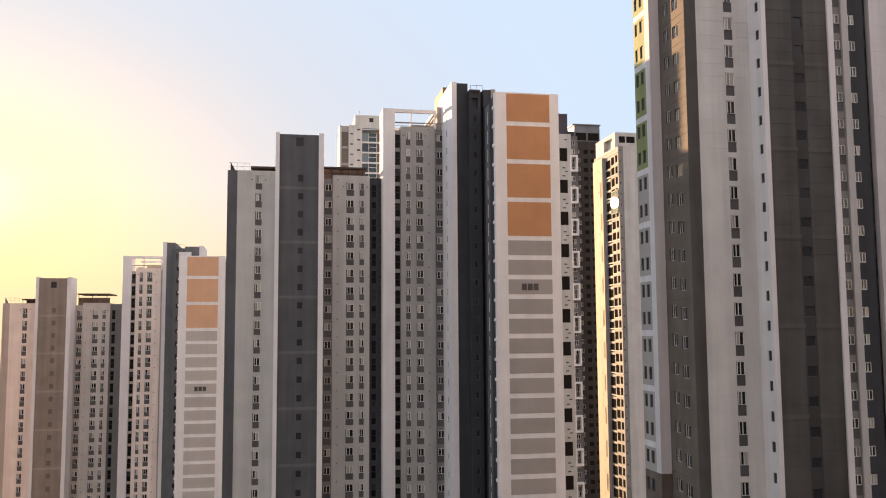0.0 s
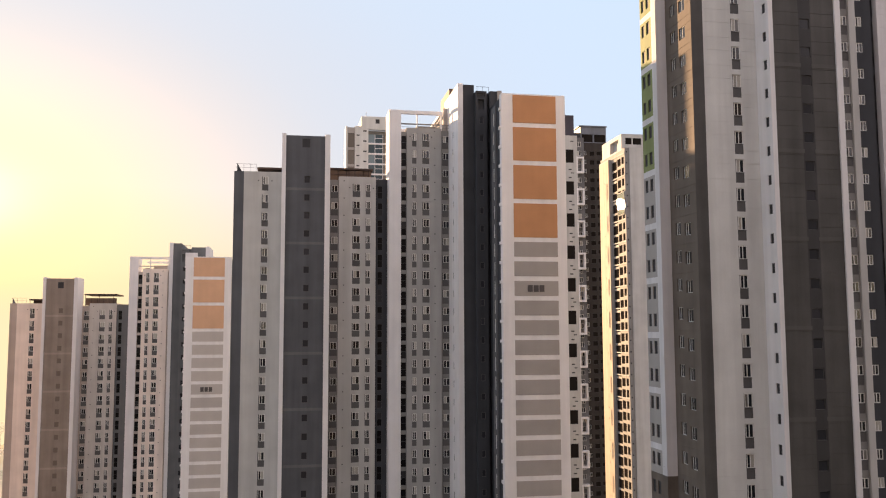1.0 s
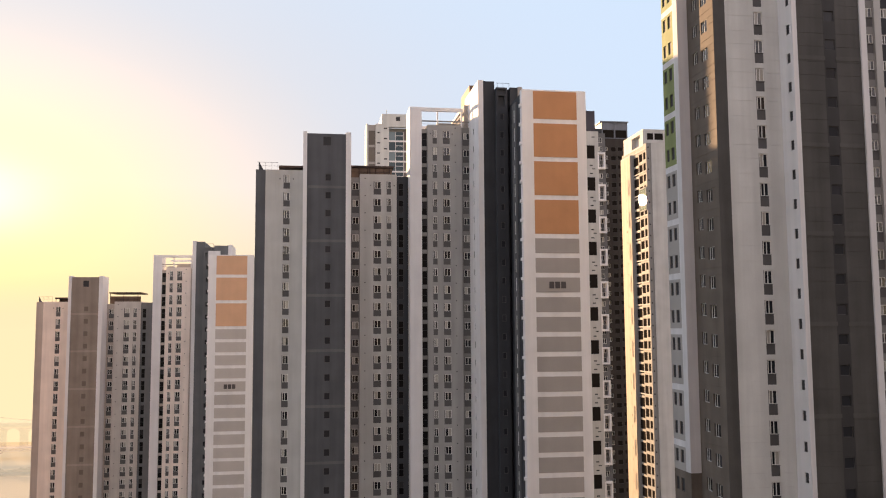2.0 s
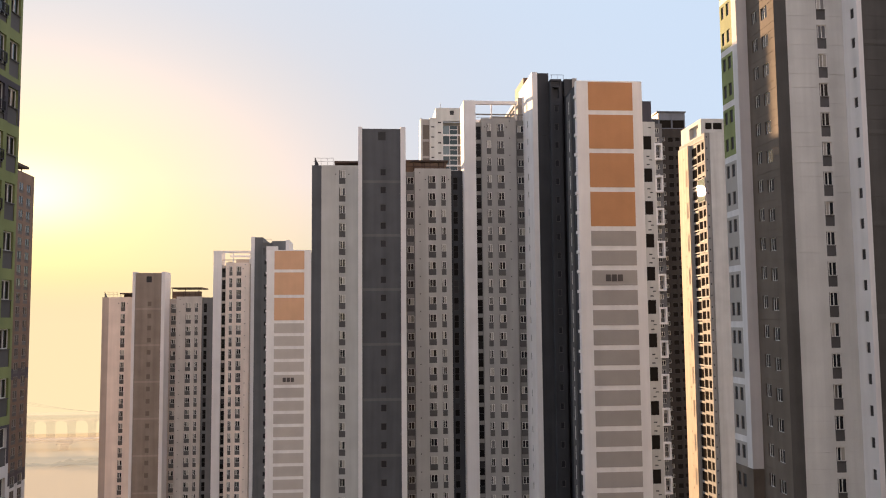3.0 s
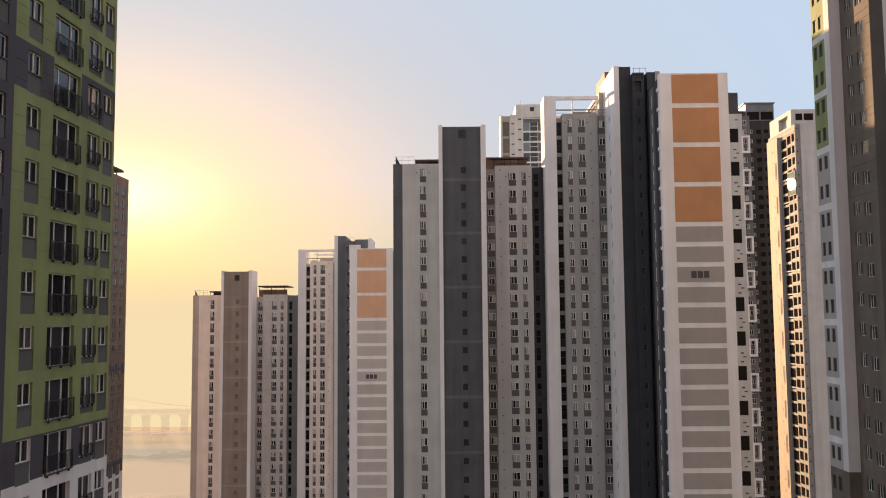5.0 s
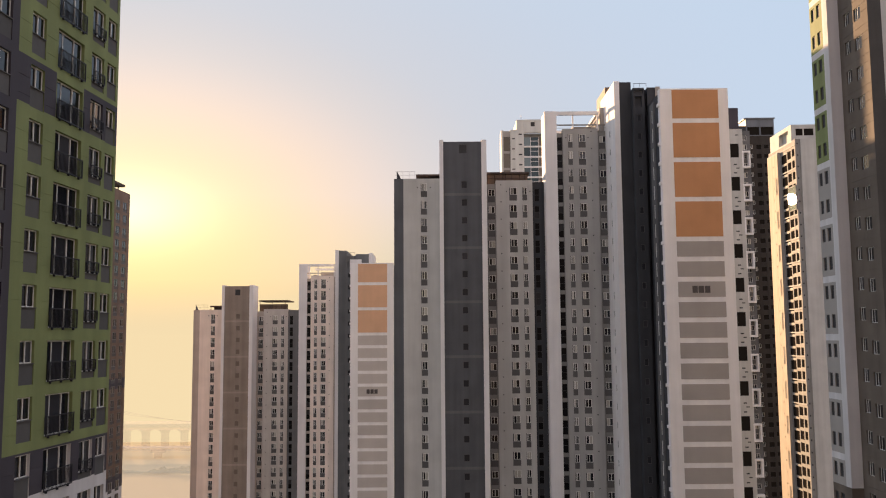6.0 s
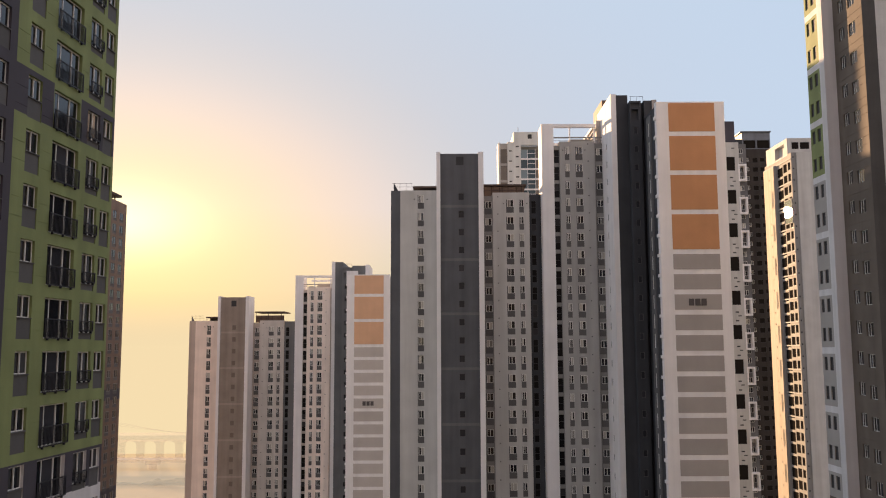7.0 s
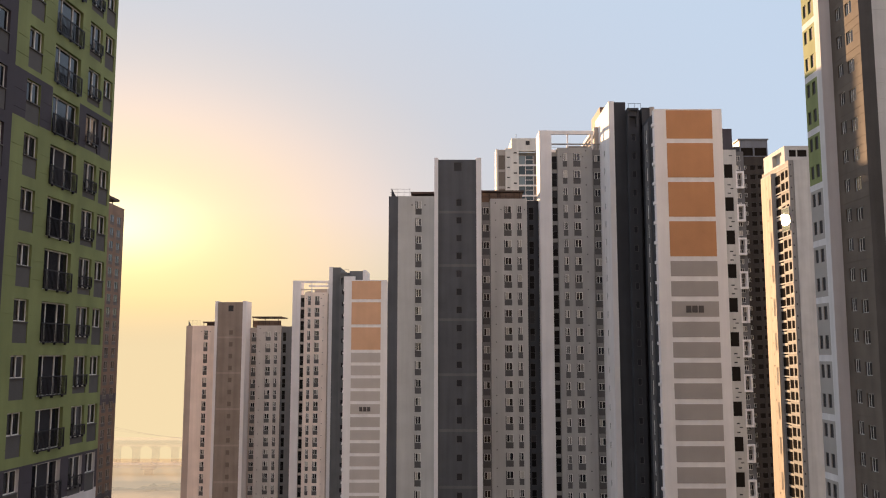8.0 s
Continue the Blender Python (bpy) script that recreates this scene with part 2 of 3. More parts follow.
        put((x0, d, l), (x1, d, l), (x1, d, h), (x0, d, h), s)


kits = {}


def window_kit(kind, w, h, lower):
    """Meshes of one window in its opening, origin at the opening's top left; lower: height of the fill below the window."""
    key = (kind, round(w, 2), round(h, 2), round(lower, 2))
    if key in kits:
        return kits[key]
    leafed = kind in ("sash", "sash_d", "thick", "plain", "far")
    t = {"sash": 0.075, "sash_d": 0.075, "plain": 0.038, "thick": 0.09, "far": 0.12, "balcony": 0.07}.get(kind, 0.055)
    d0 = {"sash_d": 0.17, "balcony": 0.19}.get(kind, 0.09)
    d1 = d0 + 0.08
    panes, strip = [], Mesh()
    if leafed:
        # a dark fixed strip, then two leaves in white rims, the second one sliding in front
        g, c = w * 0.13, w * 0.56
        strip.box(0, g, d0 + 0.02, d0 + 0.06, -h, 0)
        frame_mesh = Mesh().plate([g, g + t, c, w], [-h, -h + t, -t, 0], d0 + 0.01, d1, {(1, 1)})
        frame_mesh.plate([c - t, c, w - t, w], [-h, -h + t, -t, 0], d0 - 0.03, d0 + 0.03, {(1, 1)})
        panes.append(Mesh().box(g + t - 0.005, c - 0.01, d0 + 0.045, d0 + 0.06, -h + t - 0.005, -t + 0.005))
        panes.append(Mesh().box(c - 0.005, w - t + 0.005, d0 - 0.005, d0 + 0.01, -h + t - 0.005, -t + 0.005))
    else:
        mull = {"balcony": [0.27, 0.70]}.get(kind, [])
        xs = [0, t] + [v for f in mull for v in (w * f - t / 2, w * f + t / 2)] + [w - t, w]
        zs = [-h, -h + t, -t, 0] if kind != "tall" else [-h, -h + t, -h / 2, -h / 2 + t, -t, 0]
        rows = [1] if kind != "tall" else [1, 3]
        cells = {(i, j) for i in range(1, len(xs) - 1, 2) for j in rows}
        frame_mesh = Mesh().plate(xs, zs, d0, d1, cells)
        for i, j in sorted(cells):
            s = 0.03 * ((i // 2) % 2)
            panes.append(Mesh().box(xs[i] - 0.005, xs[i + 1] + 0.005, d0 + 0.025 + s, d0 + 0.04 + s, zs[j] - 0.005, zs[j + 1] + 0.005))
    fill = None
    if lower:
        fill = Mesh().prism([(0.05, -h - lower), (0.13, -h - lower), (0.13, -h + 0.02), (-0.03, -h + 0.02), (-0.03, -h - 0.03), (0.05, -h - 0.03)], 0, w)
    rim = {"small_w": LOUVRE_W, "far": MID, "stair": PANEL}.get(kind, FRAME if leafed or kind == "balcony" else DFRAME)
    pane = {"sash": PANE, "thick": PANE, "small": LOUVRE, "small_w": LOUVRE_W, "tall": PANE_S, "far": PANE_D, "dark": SHADE_FILL, "stair": PANE_T, "blind": BLIND}.get(kind, PANE_D)
    mats = (rim, pane, PANEL)
    whole = Mesh()
    whole.placed(frame_mesh, Matrix()), whole.placed(strip, Matrix(), 1)
    kits[key] = (frame_mesh, panes, fill, whole.data("window", [mats[0], DFRAME]), [p.data("pane", [mats[1]]) for p in panes],
                 fill.data("spandrel_panel", [mats[2]]) if fill else None, mats, strip)
    return kits[key]


class Tower:
    """One apartment block: volumes with openings; windows that come into view are parts, those lower down are joined."""

    def __init__(self, name, label, at, split, ground=GROUND):
        self.root = tagged(new(name), label, "building")
        self.root.matrix_world = at
        self.split, self.ground = split, ground
        self.low, self.low_mats = Mesh(), []

    def column(self, side, kind, u0, u1, top, line, h=1.25, lower=0.95, depth=0.2, bottom=None, step=STOREY, skip=()):
        """One column of alike windows down to the ground. Returns its openings."""
        holes, z, k = [], top, 0
        w = u1 - u0
        kit = window_kit(kind, w, h, lower)
        while z - h - lower > (self.ground + 2 if bottom is None else bottom):
            if k not in skip:
                holes.append((u0, u1, z - h - lower, z, depth))
                m = side_matrix(side, u1 if side == "left" else u0, z, line)
                if z > self.split:
                    win = new("window", kit[3])
                    win.parent, win.matrix_local = self.root, m
                    for me in kit[4]:
                        p = new("pane", me)
                        p.parent = win
                    if lower:
                        f = new("spandrel_panel", kit[5])
                        f.parent, f.matrix_local = self.root, m
                else:
                    for part, mat in [(kit[0], kit[6][0]), (kit[7], DFRAME)] + [(p, kit[6][1]) for p in kit[1]] + ([(kit[2], kit[6][2])] if lower else []):
                        if mat not in self.low_mats:
                            self.low_mats.append(mat)
                        self.low.placed(part, m, self.low_mats.index(mat))
            z -= step
            k += 1
        return holes

    def volume(self, name, x0, x1, y0, y1, top, mats, front=(), left=(), right=(), bottom=None, tone=None, cuts_z=(), cuts_u=(), label="", roof=True):
        """A closed body. front, left, right: openings of those faces. mats: wall paints; the roof's screed comes last."""
        mesh, lo = Mesh(), self.ground if bottom is None else bottom
        facade(mesh, "front", x0, x1, lo, top, y0, list(front), tone, cuts_u if tone else (), cuts_z)
        facade(mesh, "left", y0, y1, lo, top, x0, list(left), tone if left else None, cuts_u if tone and left else (), cuts_z)
        facade(mesh, "right", y0, y1, lo, top, x1, list(right), tone if right else None, cuts_u if tone and right else (), cuts_z)
        mesh.quad((x1, y1, lo), (x0, y1, lo), (x0, y1, top), (x1, y1, top))
        # low parapet round a sunk roof
        p, s = 0.18, 0.5 if roof and x1 - x0 > 1.5 else 0.02
        p = min(p, (x1 - x0) / 3, (y1 - y0) / 3)
        a, b, c, d = x0 + p, x1 - p, y0 + p, y1 - p
        for q in (((x0, y0), (x1, y0), (b, c), (a, c)), ((x1, y0), (x1, y1), (b, d), (b, c)), ((x1, y1), (x0, y1), (a, d), (b, d)), ((x0, y1), (x0, y0), (a, c), (a, d))):
            mesh.quad(*[(*w, top) for w in q])
        for (e, f), (g, h) in (((a, c), (b, c)), ((b, c), (b, d)), ((b, d), (a, d)), ((a, d), (a, c))):
            mesh.quad((g, h, top - s), (e, f, top - s), (e, f, top), (g, h, top))
        mesh.quad((a, c, top - s), (b, c, top - s), (b, d, top - s), (a, d, top - s), len(mats))
        if bottom is not None:
            mesh.quad((x0, y1, lo), (x1, y1, lo), (x1, y0, lo), (x0, y0, lo))
        return mesh.make(name, [*mats, ROOFING], self.root, label)

    def block(self, name, boxes, mat, label="", sub="post"):
        """A box under the block; further boxes are pieces of it."""
        main = Mesh().box(*boxes[0]).make(name, [mat], self.root, label)
        for b in boxes[1:]:
            Mesh().box(*b).make(sub, [mat], main)
        return main

    def done(self):
        if self.low.v:
            tagged(self.low.make("lower_windows", self.low_mats, self.root), kind="stuff")


# ---------------------------------------------------------------- the stepped slab blocks
def bars_sign(t, x0, y, z, w=2.6, h=0.95):
    """The block's number, kept as plain bars."""
    each = w / 3 - 0.16
    for i in range(3):
        x = x0 + i * (w / 3)
        t.block("sign_bar", [(x, x + each, y - 0.05, y + 0.02, z, z + h)], FIGURE, "dark grey painted sign bar")


def slab_block(label, dx, dy, dz, long_panels, split, lx=0.0, lz=0.0, sign_row=2, paints=None, roof_room=False, small_kind="small"):
    """A stepped block: low wing, charcoal stair tower between white piers, wing, tall wing with roof frame, end slab with colour panels."""
    t = Tower("apartment_block", label, pose(dx, dy, 60 + dz), split, GROUND - dz)
    V, C = t.volume, t.column
    LIGHT, STAIR, MID, BAND, tall_paint, wing_paint, DARK, ORANGE, STONE = paints
    # low wing; everything up to the tall wing shifts by lx
    def V(name, x0, x1, *rest, front=(), **kw):
        return t.volume(name, x0 + lx, (x1 + lx) if x1 < 15 else x1, *rest, front=[(a + lx, b + lx, *c) for a, b, *c in front], **kw)

    def C(side, kind, u0, u1, top, *rest, **kw):
        return [(a - lx, b - lx, *c) for a, b, *c in t.column(side, kind, u0 + lx, u1 + lx, top + lz, *rest, **kw)]

    def B(name, boxes, *rest):
        return t.block(name, [(a + lx, b + lx, *c) for a, b, *c in boxes], *rest)

    V("wing_edge", -8.59, -7.11, 135.0, 148, 24.76, [MID if roof_room else STAIR], label="painted edge strip darker than the wall")
    V("wing_wall", -7.11, -1.36, 135.0, 148, 24.78, [LIGHT], front=C("front", "sash", -4.36, -3.38, 24.02, 135.0), label="light grey rendered wall")
    B("canopy", [(-5.2, -1.4, 137, 145, 25.55, 25.85), (-5.1, -5.0, 137.2, 137.3, 24.3, 25.55), (-3.2, -3.1, 137.2, 137.3, 24.3, 25.55),
                       (-5.0, -1.4, 139.8, 139.95, 24.3, 25.55)], CANOPY, "dark roof canopy on posts")
    k = -8.15 + lx
    fin = Mesh()
    fin.v = [(k, y, z) for y in (135.15, 135.22) for z in (24.7, 26.08)] + [(k + 0.72, y, 24.7) for y in (135.15, 135.22)]
    fin.f, fin.m = [(0, 4, 1), (2, 3, 5), (0, 1, 3, 2), (1, 4, 5, 3), (4, 0, 2, 5)], [0] * 5
    fin.make("roof_screen", [DARK], t.root, "dark slanted roof screen")
    B("roof_rail", [(-8.4, -5.2, 135.3, 135.33, 25.95, 25.99), (-8.4, -5.2, 135.3, 135.33, 25.4, 25.43)] +
            [(x, x + 0.03, 135.3, 135.33, 24.7, 25.95) for x in (-8.2, -7.2, -6.2, -5.3)], RAIL)
    # stair tower
    V("pier", -1.36, -0.75, 133.2, 139, 30.58, [WHITE], label="white pier")
    V("pier", 5.22, 6.02, 133.2, 139, 30.58, [WHITE], label="white pier")
    small = C("front", small_kind, 2.07, 2.95, 24.0, 133.5, h=1.06, lower=0)
    vent = C("front", "small", 1.71, 2.94, 29.9, 133.5, h=1.4, lower=0, bottom=28.0)
    grooves = [(-0.74, 5.21, z, z + 0.03, 0.012) for z in np.arange(30.35 - 2.45, t.ground + 3, -STOREY)]
    V("stair_tower", -0.75, 5.22, 133.5, 139, 30.35, [STAIR], front=small + vent + grooves, label="charcoal stair tower wall")
    for k in range(12):
        z = 21.75 - 3 * STOREY * k
        if z > t.ground + 3:
            B("band", [(-0.70, 5.18, 133.475, 133.52, z, z + 0.42)], BAND, "slightly lighter painted band")
    # right-hand wing
    V("wing_recess", 6.02, 7.68, 138.35, 150, 24.4, [MID], front=C("front", "sash", 6.36, 7.52, 23.55, 138.35, h=1.15, lower=1.0), label="grey recessed wall")
    V("wing_wall", 7.68, 13.6, 138.0, 150, 24.92, [wing_paint],
      front=C("front", "sash", 9.86, 11.08, 23.76, 138.0, h=1.2) + C("front", "sash", 11.97, 12.72, 23.78, 138.0, h=1.2), label="light grey rendered wall")
    V("wing_edge", 13.6, 15.52, 138.5, 150, 24.7, [DARK], front=C("front", "tall", 13.95, 14.75, 23.6, 138.5, h=2.1, lower=0), label="charcoal painted edge strip")
    B("screen", [(6.3 + 1.36 * i, 7.56 + 1.36 * i, 139.75, 139.8, 24.5, 26.2) for i in range(5)], SCREEN, "brown slatted roof screen", "panel")
    up = 0.6 if roof_room else 0.0
    B("canopy", [(6.1, 13.3, 139.5, 148, 26.3 + up, 26.58 + up), (6.3, 6.42, 139.6, 139.7, 24, 26.3 + up), (9.3, 9.42, 139.6, 139.7, 24, 26.3 + up), (12.5, 12.62, 139.6, 139.7, 24, 26.3 + up),
                       (6.3, 12.6, 143, 143.15, 24, 26.3), (6.3, 12.6, 139.6, 139.66, 25.5, 25.56)], CANOPY, "dark roof canopy on posts")
    V, C = t.volume, t.column
    # tall wing
    def vents(x, y, top):
        z = top
        while z > t.split:
            me = kits.setdefault("vent", Mesh().box(-0.09, 0.09, -0.08, 0.05, -0.08, 0.08).data("wall_vent", [DFRAME]))
            ob = new("wall_vent", me)
            ob.parent, ob.location = t.root, (x, y, z)
            z -= STOREY
    vents(8.5 + lx, 138.0, 24.2), vents(22.95, 136.0, 32.4)
    for x, y, z in ((-4.9 + lx, 135.0, 23.35), (-2.85 + lx, 135.0, 23.35), (9.4 + lx, 138.0, 23.1), (13.2 + lx, 138.0, 23.1), (18.9, 136.0, 31.4), (22.45, 136.0, 31.4)):
        ob = new("wall_vent", kits["vent"])
        ob.parent, ob.location = t.root, (x, y, z)
    V("pier", 15.52, 17.45, 135.9, 140.7, 35.72, [WHITE], label="broad white pier")
    V("window_bay", 17.45, 18.4, 136.25, 150, 32.2, [MID], front=C("front", "tall", 17.5, 18.34, 31.55, 136.25, h=2.2, lower=0), label="narrow bay of dark windows")
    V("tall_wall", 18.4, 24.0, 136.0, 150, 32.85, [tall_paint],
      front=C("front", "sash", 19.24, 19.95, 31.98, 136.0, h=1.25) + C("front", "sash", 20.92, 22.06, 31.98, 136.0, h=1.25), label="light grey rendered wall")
    V("tall_recess", 24.0, 25.45, 136.4, 150, 32.6, [MID], front=C("front", "sash", 24.22, 25.42, 31.78, 136.4, h=1.15, lower=1.0), label="grey recessed wall")
    t.block("roof_frame", [(17.45, 24.3, 136.0, 136.5, 35.15, 35.7), (23.85, 24.25, 136.5, 149, 35.15, 35.6), (17.45, 24.3, 148.6, 149, 35.15, 35.6),
                           (20.0, 20.2, 136.1, 136.3, 32.6, 35.15), (23.9, 24.15, 136.1, 136.3, 32.6, 35.15)], WHITE, "white open concrete roof frame")
    t.block("roof_rail", [(17.5, 25.4, 136.15, 136.25, 33.4, 33.62), (17.5, 25.4, 136.18, 136.22, 33.0, 33.05), (24.9, 25.0, 136.15, 136.25, 32.4, 33.5)], MID)
    t.block("roof_plant", [(18.6, 19.6, 138, 139, 32.4, 33.25), (20.4, 23.6, 139, 142, 32.4, 33.9)], MID, "grey roof plant")
    if not roof_room:
        V("lift_house", 24.6, 26.6, 137.2, 147, 36.6, [STONE], bottom=32.0, label="pale lift house")
        V("lift_house_top", 25.75, 28.6, 138.0, 146, 40.2, [RUST], bottom=36.0, label="warm grey upper lift house")
    # projecting stair tower
    V("pier", 25.3, 26.1, 128.3, 140, 38.3, [WHITE], left=C("left", "small", 132.3, 133.0, 31.6, 25.3, h=1.0, lower=0), label="white side wall")
    gs = C("front", "stair", 28.45, 29.05, 32.8, 127.1, h=1.0, lower=0)
    V("stair_tower", 26.1, 27.9, 128.5, 140, 38.2, [DARK], front=[(26.12, 27.88, z, z + 0.05, 0.04) for z in np.arange(28.4, t.ground + 3, -STOREY * 2)], label="charcoal stair tower wall")
    V("stair_link", 29.6, 30.1, 128.2, 140, 36.9, [DARK], label="charcoal link wall")
    V("stair_tower", 27.9, 29.6, 127.1, 140, 36.9, [DARK], front=gs + [(28.2, 29.2, 33.9, 35.6, 0.5), (28.1, 29.4, 35.9, 36.6, 0.25)], label="charcoal stair tower wall")
    t.block("roof_rail", [(28.0, 30.0, 127.3, 127.34, 37.6, 37.65)] + [(x, x + 0.04, 127.3, 127.34, 36.5, 37.6) for x in (28.1, 29.0, 29.95)], RAIL)
    if roof_room:
        V("roof_room", 30.1, 33.2, 128, 138, 37.3, [DARK], bottom=33.5, label="dark roof room")
        V("pier", 33.2, 34.0, 127.9, 138, 37.5, [WHITE], bottom=33.5, label="white pier end")
        V("lift_house", 29.0, 31.6, 126.2, 127.0, 35.9, [WHITE], bottom=33.0, label="white roof box")
    else:
        V("stair_tower", 30.1, 31.3, 127.3, 140, 37.0, [DARK], bottom=33.5, label="charcoal stair tower wall")
        V("pier", 31.3, 32.0, 127.2, 140, 37.1, [STONE], bottom=33.5, label="pale pier end")
    # end slab with colour panels
    V("end_body", 30.1, 39.35, 120.3, 141, 34.2, [DARK], label="charcoal body wall")
    V("side_strip", 29.9, 30.1, 123.0, 125.4, 33.6, [BAND], left=C("left", "sash", 123.7, 124.7, 32.6, 29.9, h=2.0, lower=0, depth=0.18), label="light strip of side windows")
    V("end_wall", 29.9, 39.5, 119.2, 120.3, 34.45, [WHITE], label="white end wall")
    z = 32.0
    k = 0
    while z > max(t.ground + 4, t.split - 3):
        t.block("ledge", [(29.68, 29.9, 119.5, 120.25, z, z + 0.42)], WHITE)
        z -= STOREY
    z = 34.25
    for i in range(1 + long_panels):
        h = 4.1 if i == 0 else 4.92
        t.block("colour_panel", [(31.6, 38.1, 119.16, 119.22, z - h, z)], ORANGE, "terracotta orange painted panel")
        z -= h + 0.66
    top, k = z, 0
    while z - 2.15 > t.ground + 3:
        t.block("colour_panel", [(31.6, 38.1, 119.16, 119.22, z - 2.12, z)], STONE, "warm grey painted panel")
        if k == sign_row:
            bars_sign(t, 33.55, 119.15, z - 1.55)
        z -= STOREY
        k += 1
    t.done()
    return t


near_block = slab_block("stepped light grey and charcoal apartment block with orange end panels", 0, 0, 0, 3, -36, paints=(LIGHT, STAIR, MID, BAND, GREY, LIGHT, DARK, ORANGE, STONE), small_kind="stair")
far_block = slab_block("distant stepped apartment block in haze-paled paints with three orange end panels", -51.9, 72.8, -18.2, 2, -32, lx=-1.05, lz=-0.35, sign_row=4,
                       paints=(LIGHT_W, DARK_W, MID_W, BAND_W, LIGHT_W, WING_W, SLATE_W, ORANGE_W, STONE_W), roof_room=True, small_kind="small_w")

for block in (near_block, far_block):
    tagged(block.root, group="stepped apartment blocks")


# ---------------------------------------------------------------- the tall block close by
def tall_block():
    t = Tower("apartment_block", "tall grey and charcoal apartment block with green and white rear corner", pose(0, 0, 60), -20)
    V, C = t.volume, t.column

    def joints(a, b, top, first=0.0):
        out = []
        for z in np.arange(top, -24, -STOREY):
            out += [(a + 0.01, b - 0.01, z, z + 0.03, 0.03), (a + 0.01, b - 0.01, z - 1.5, z - 1.47, 0.03)]
        return out

    side = C("left", "plain", 79.4, 80.55, 30.3, 38.08, h=1.2, lower=0) + C("left", "plain", 77.25, 78.55, 30.05 + STOREY * 0, 38.08, h=1.2, lower=0)
    side = C("left", "plain", 79.4, 80.55, 44.3, 38.08, h=1.2, lower=0, bottom=30.5) + C("left", "plain", 77.25, 78.55, 44.05, 38.08, h=1.2, lower=0, bottom=30.5) + side
    for z in np.arange(44.8, -24, -STOREY):
        side += [(75.93, 81.55, z, z + 0.03, 0.03), (75.93, 77.1, z - 0.75, z - 0.72, 0.03), (78.65, 79.3, z - 0.75, z - 0.72, 0.03), (75.93, 77.1, z - 1.5, z - 1.47, 0.03), (78.65, 79.3, z - 1.5, z - 1.47, 0.03)]
    V("wing_edge", 38.08, 39.3, 75.9, 85.7, 46, [BROWN, BROWN_D], left=side, tone=lambda u, z: 1 if u < 50 else 0, label="dark brown tiled side wall")
    wins = C("front", "sash", 42.25, 43.15, 30.48 + 5 * STOREY, 75.9, h=1.3, lower=1.0)
    V("wing_wall", 39.3, 44.82, 75.9, 85.7, 46, [PALE], front=wins + joints(39.3, 42.23, 44.0) + joints(43.17, 44.82, 44.0), label="light grey wall with fine joints")
    V("pier", 44.82, 45.3, 73.5, 86, 52, [WHITE], left=C("left", "small", 74.0, 74.6, 31.5 + 4 * STOREY, 44.82, h=0.95, lower=0), label="white pier")
    V("pier", 51.9, 52.5, 73.5, 86, 52, [WHITE], label="white pier")
    V("stair_tower", 45.3, 51.9, 73.7, 86, 52, [BROWN_D, STRIP], tone=lambda u, z: 1 if 48.1 < u < 49.4 else 0, cuts_u=(48.1, 49.4), front=joints(45.3, 48.2, 43.3) + joints(49.3, 51.9, 43.3) + C("front", "stair", 48.25, 49.25, 30.05 + 5 * STOREY, 73.7, h=1.0, lower=0), label="charcoal stair tower wall")
    for k in range(-2, 8):
        z = 33.6 - 3 * STOREY * k
        t.block("band", [(45.32, 48.2, 73.67, 73.72, z, z + 0.4), (49.3, 51.88, 73.67, 73.72, z, z + 0.4)], BAND_T, "slightly lighter painted band", "band_end")
    V("wing_recess", 52.5, 57.4, 79.2, 92, 46, [MID], front=C("front", "thick", 56.4, 57.3, 32.9 + 4 * STOREY, 79.2, h=1.05, lower=1.0), label="grey wall")
    V("wing_wall", 57.4, 58.15, 79.0, 92, 46, [LIGHT], label="light grey strip")
    V("wing_edge", 58.15, 60.1, 79.2, 92, 46, [DARK], front=C("front", "thick", 58.25, 59.05, 32.9 + 4 * STOREY, 79.2, h=1.05, lower=0), label="charcoal strip")
    V("wing_recess", 60.1, 60.7, 79.7, 92, 46, [DARK], front=C("front", "tall", 60.15, 60.65, 32.5 + 4 * STOREY, 79.7, h=2.1, lower=0))
    V("pier", 60.7, 66.5, 79.0, 92, 56, [BRICKY], front=[(60.72, 66.48, z, z + 0.025, 0.02) for z in np.arange(50, -20, -0.7)], label="pale siding wall")

    def tone(u, z):
        if u < 82.7:
            return 0 if z > -14.3 else 3
        if z < -14.3:
            return 3
        k = (z - 16.05) % (2 * STOREY)
        if k < 0.62:
            return 0
        return 1 if z > 16.05 else 2
    cz = sorted({16.05 + 2 * STOREY * k + d for k in range(-6, 6) for d in (0, 0.62)} | {-14.3})
    cols = C("left", "small", 84.42, 85.15, 26.95 + 4 * STOREY, 36.98, h=1.3, lower=0) + C("left", "small", 83.15, 83.92, 26.95 + 4 * STOREY, 36.98, h=1.3, lower=0)
    cols += [(81.62, 82.66, z, z + 0.02, 0.015) for z in np.arange(41.5, -14, -0.35)]
    V("corner_wall", 36.98, 38.08, 81.6, 85.5, 42, [BRICKY, GREEN, STONE, BROWN], left=cols, tone=tone, cuts_u=(82.7,), cuts_z=cz, label="green and white panelled corner")
    t.done()
    return t


tall = tall_block()


# ---------------------------------------------------------------- the green block
bars_kit = {}


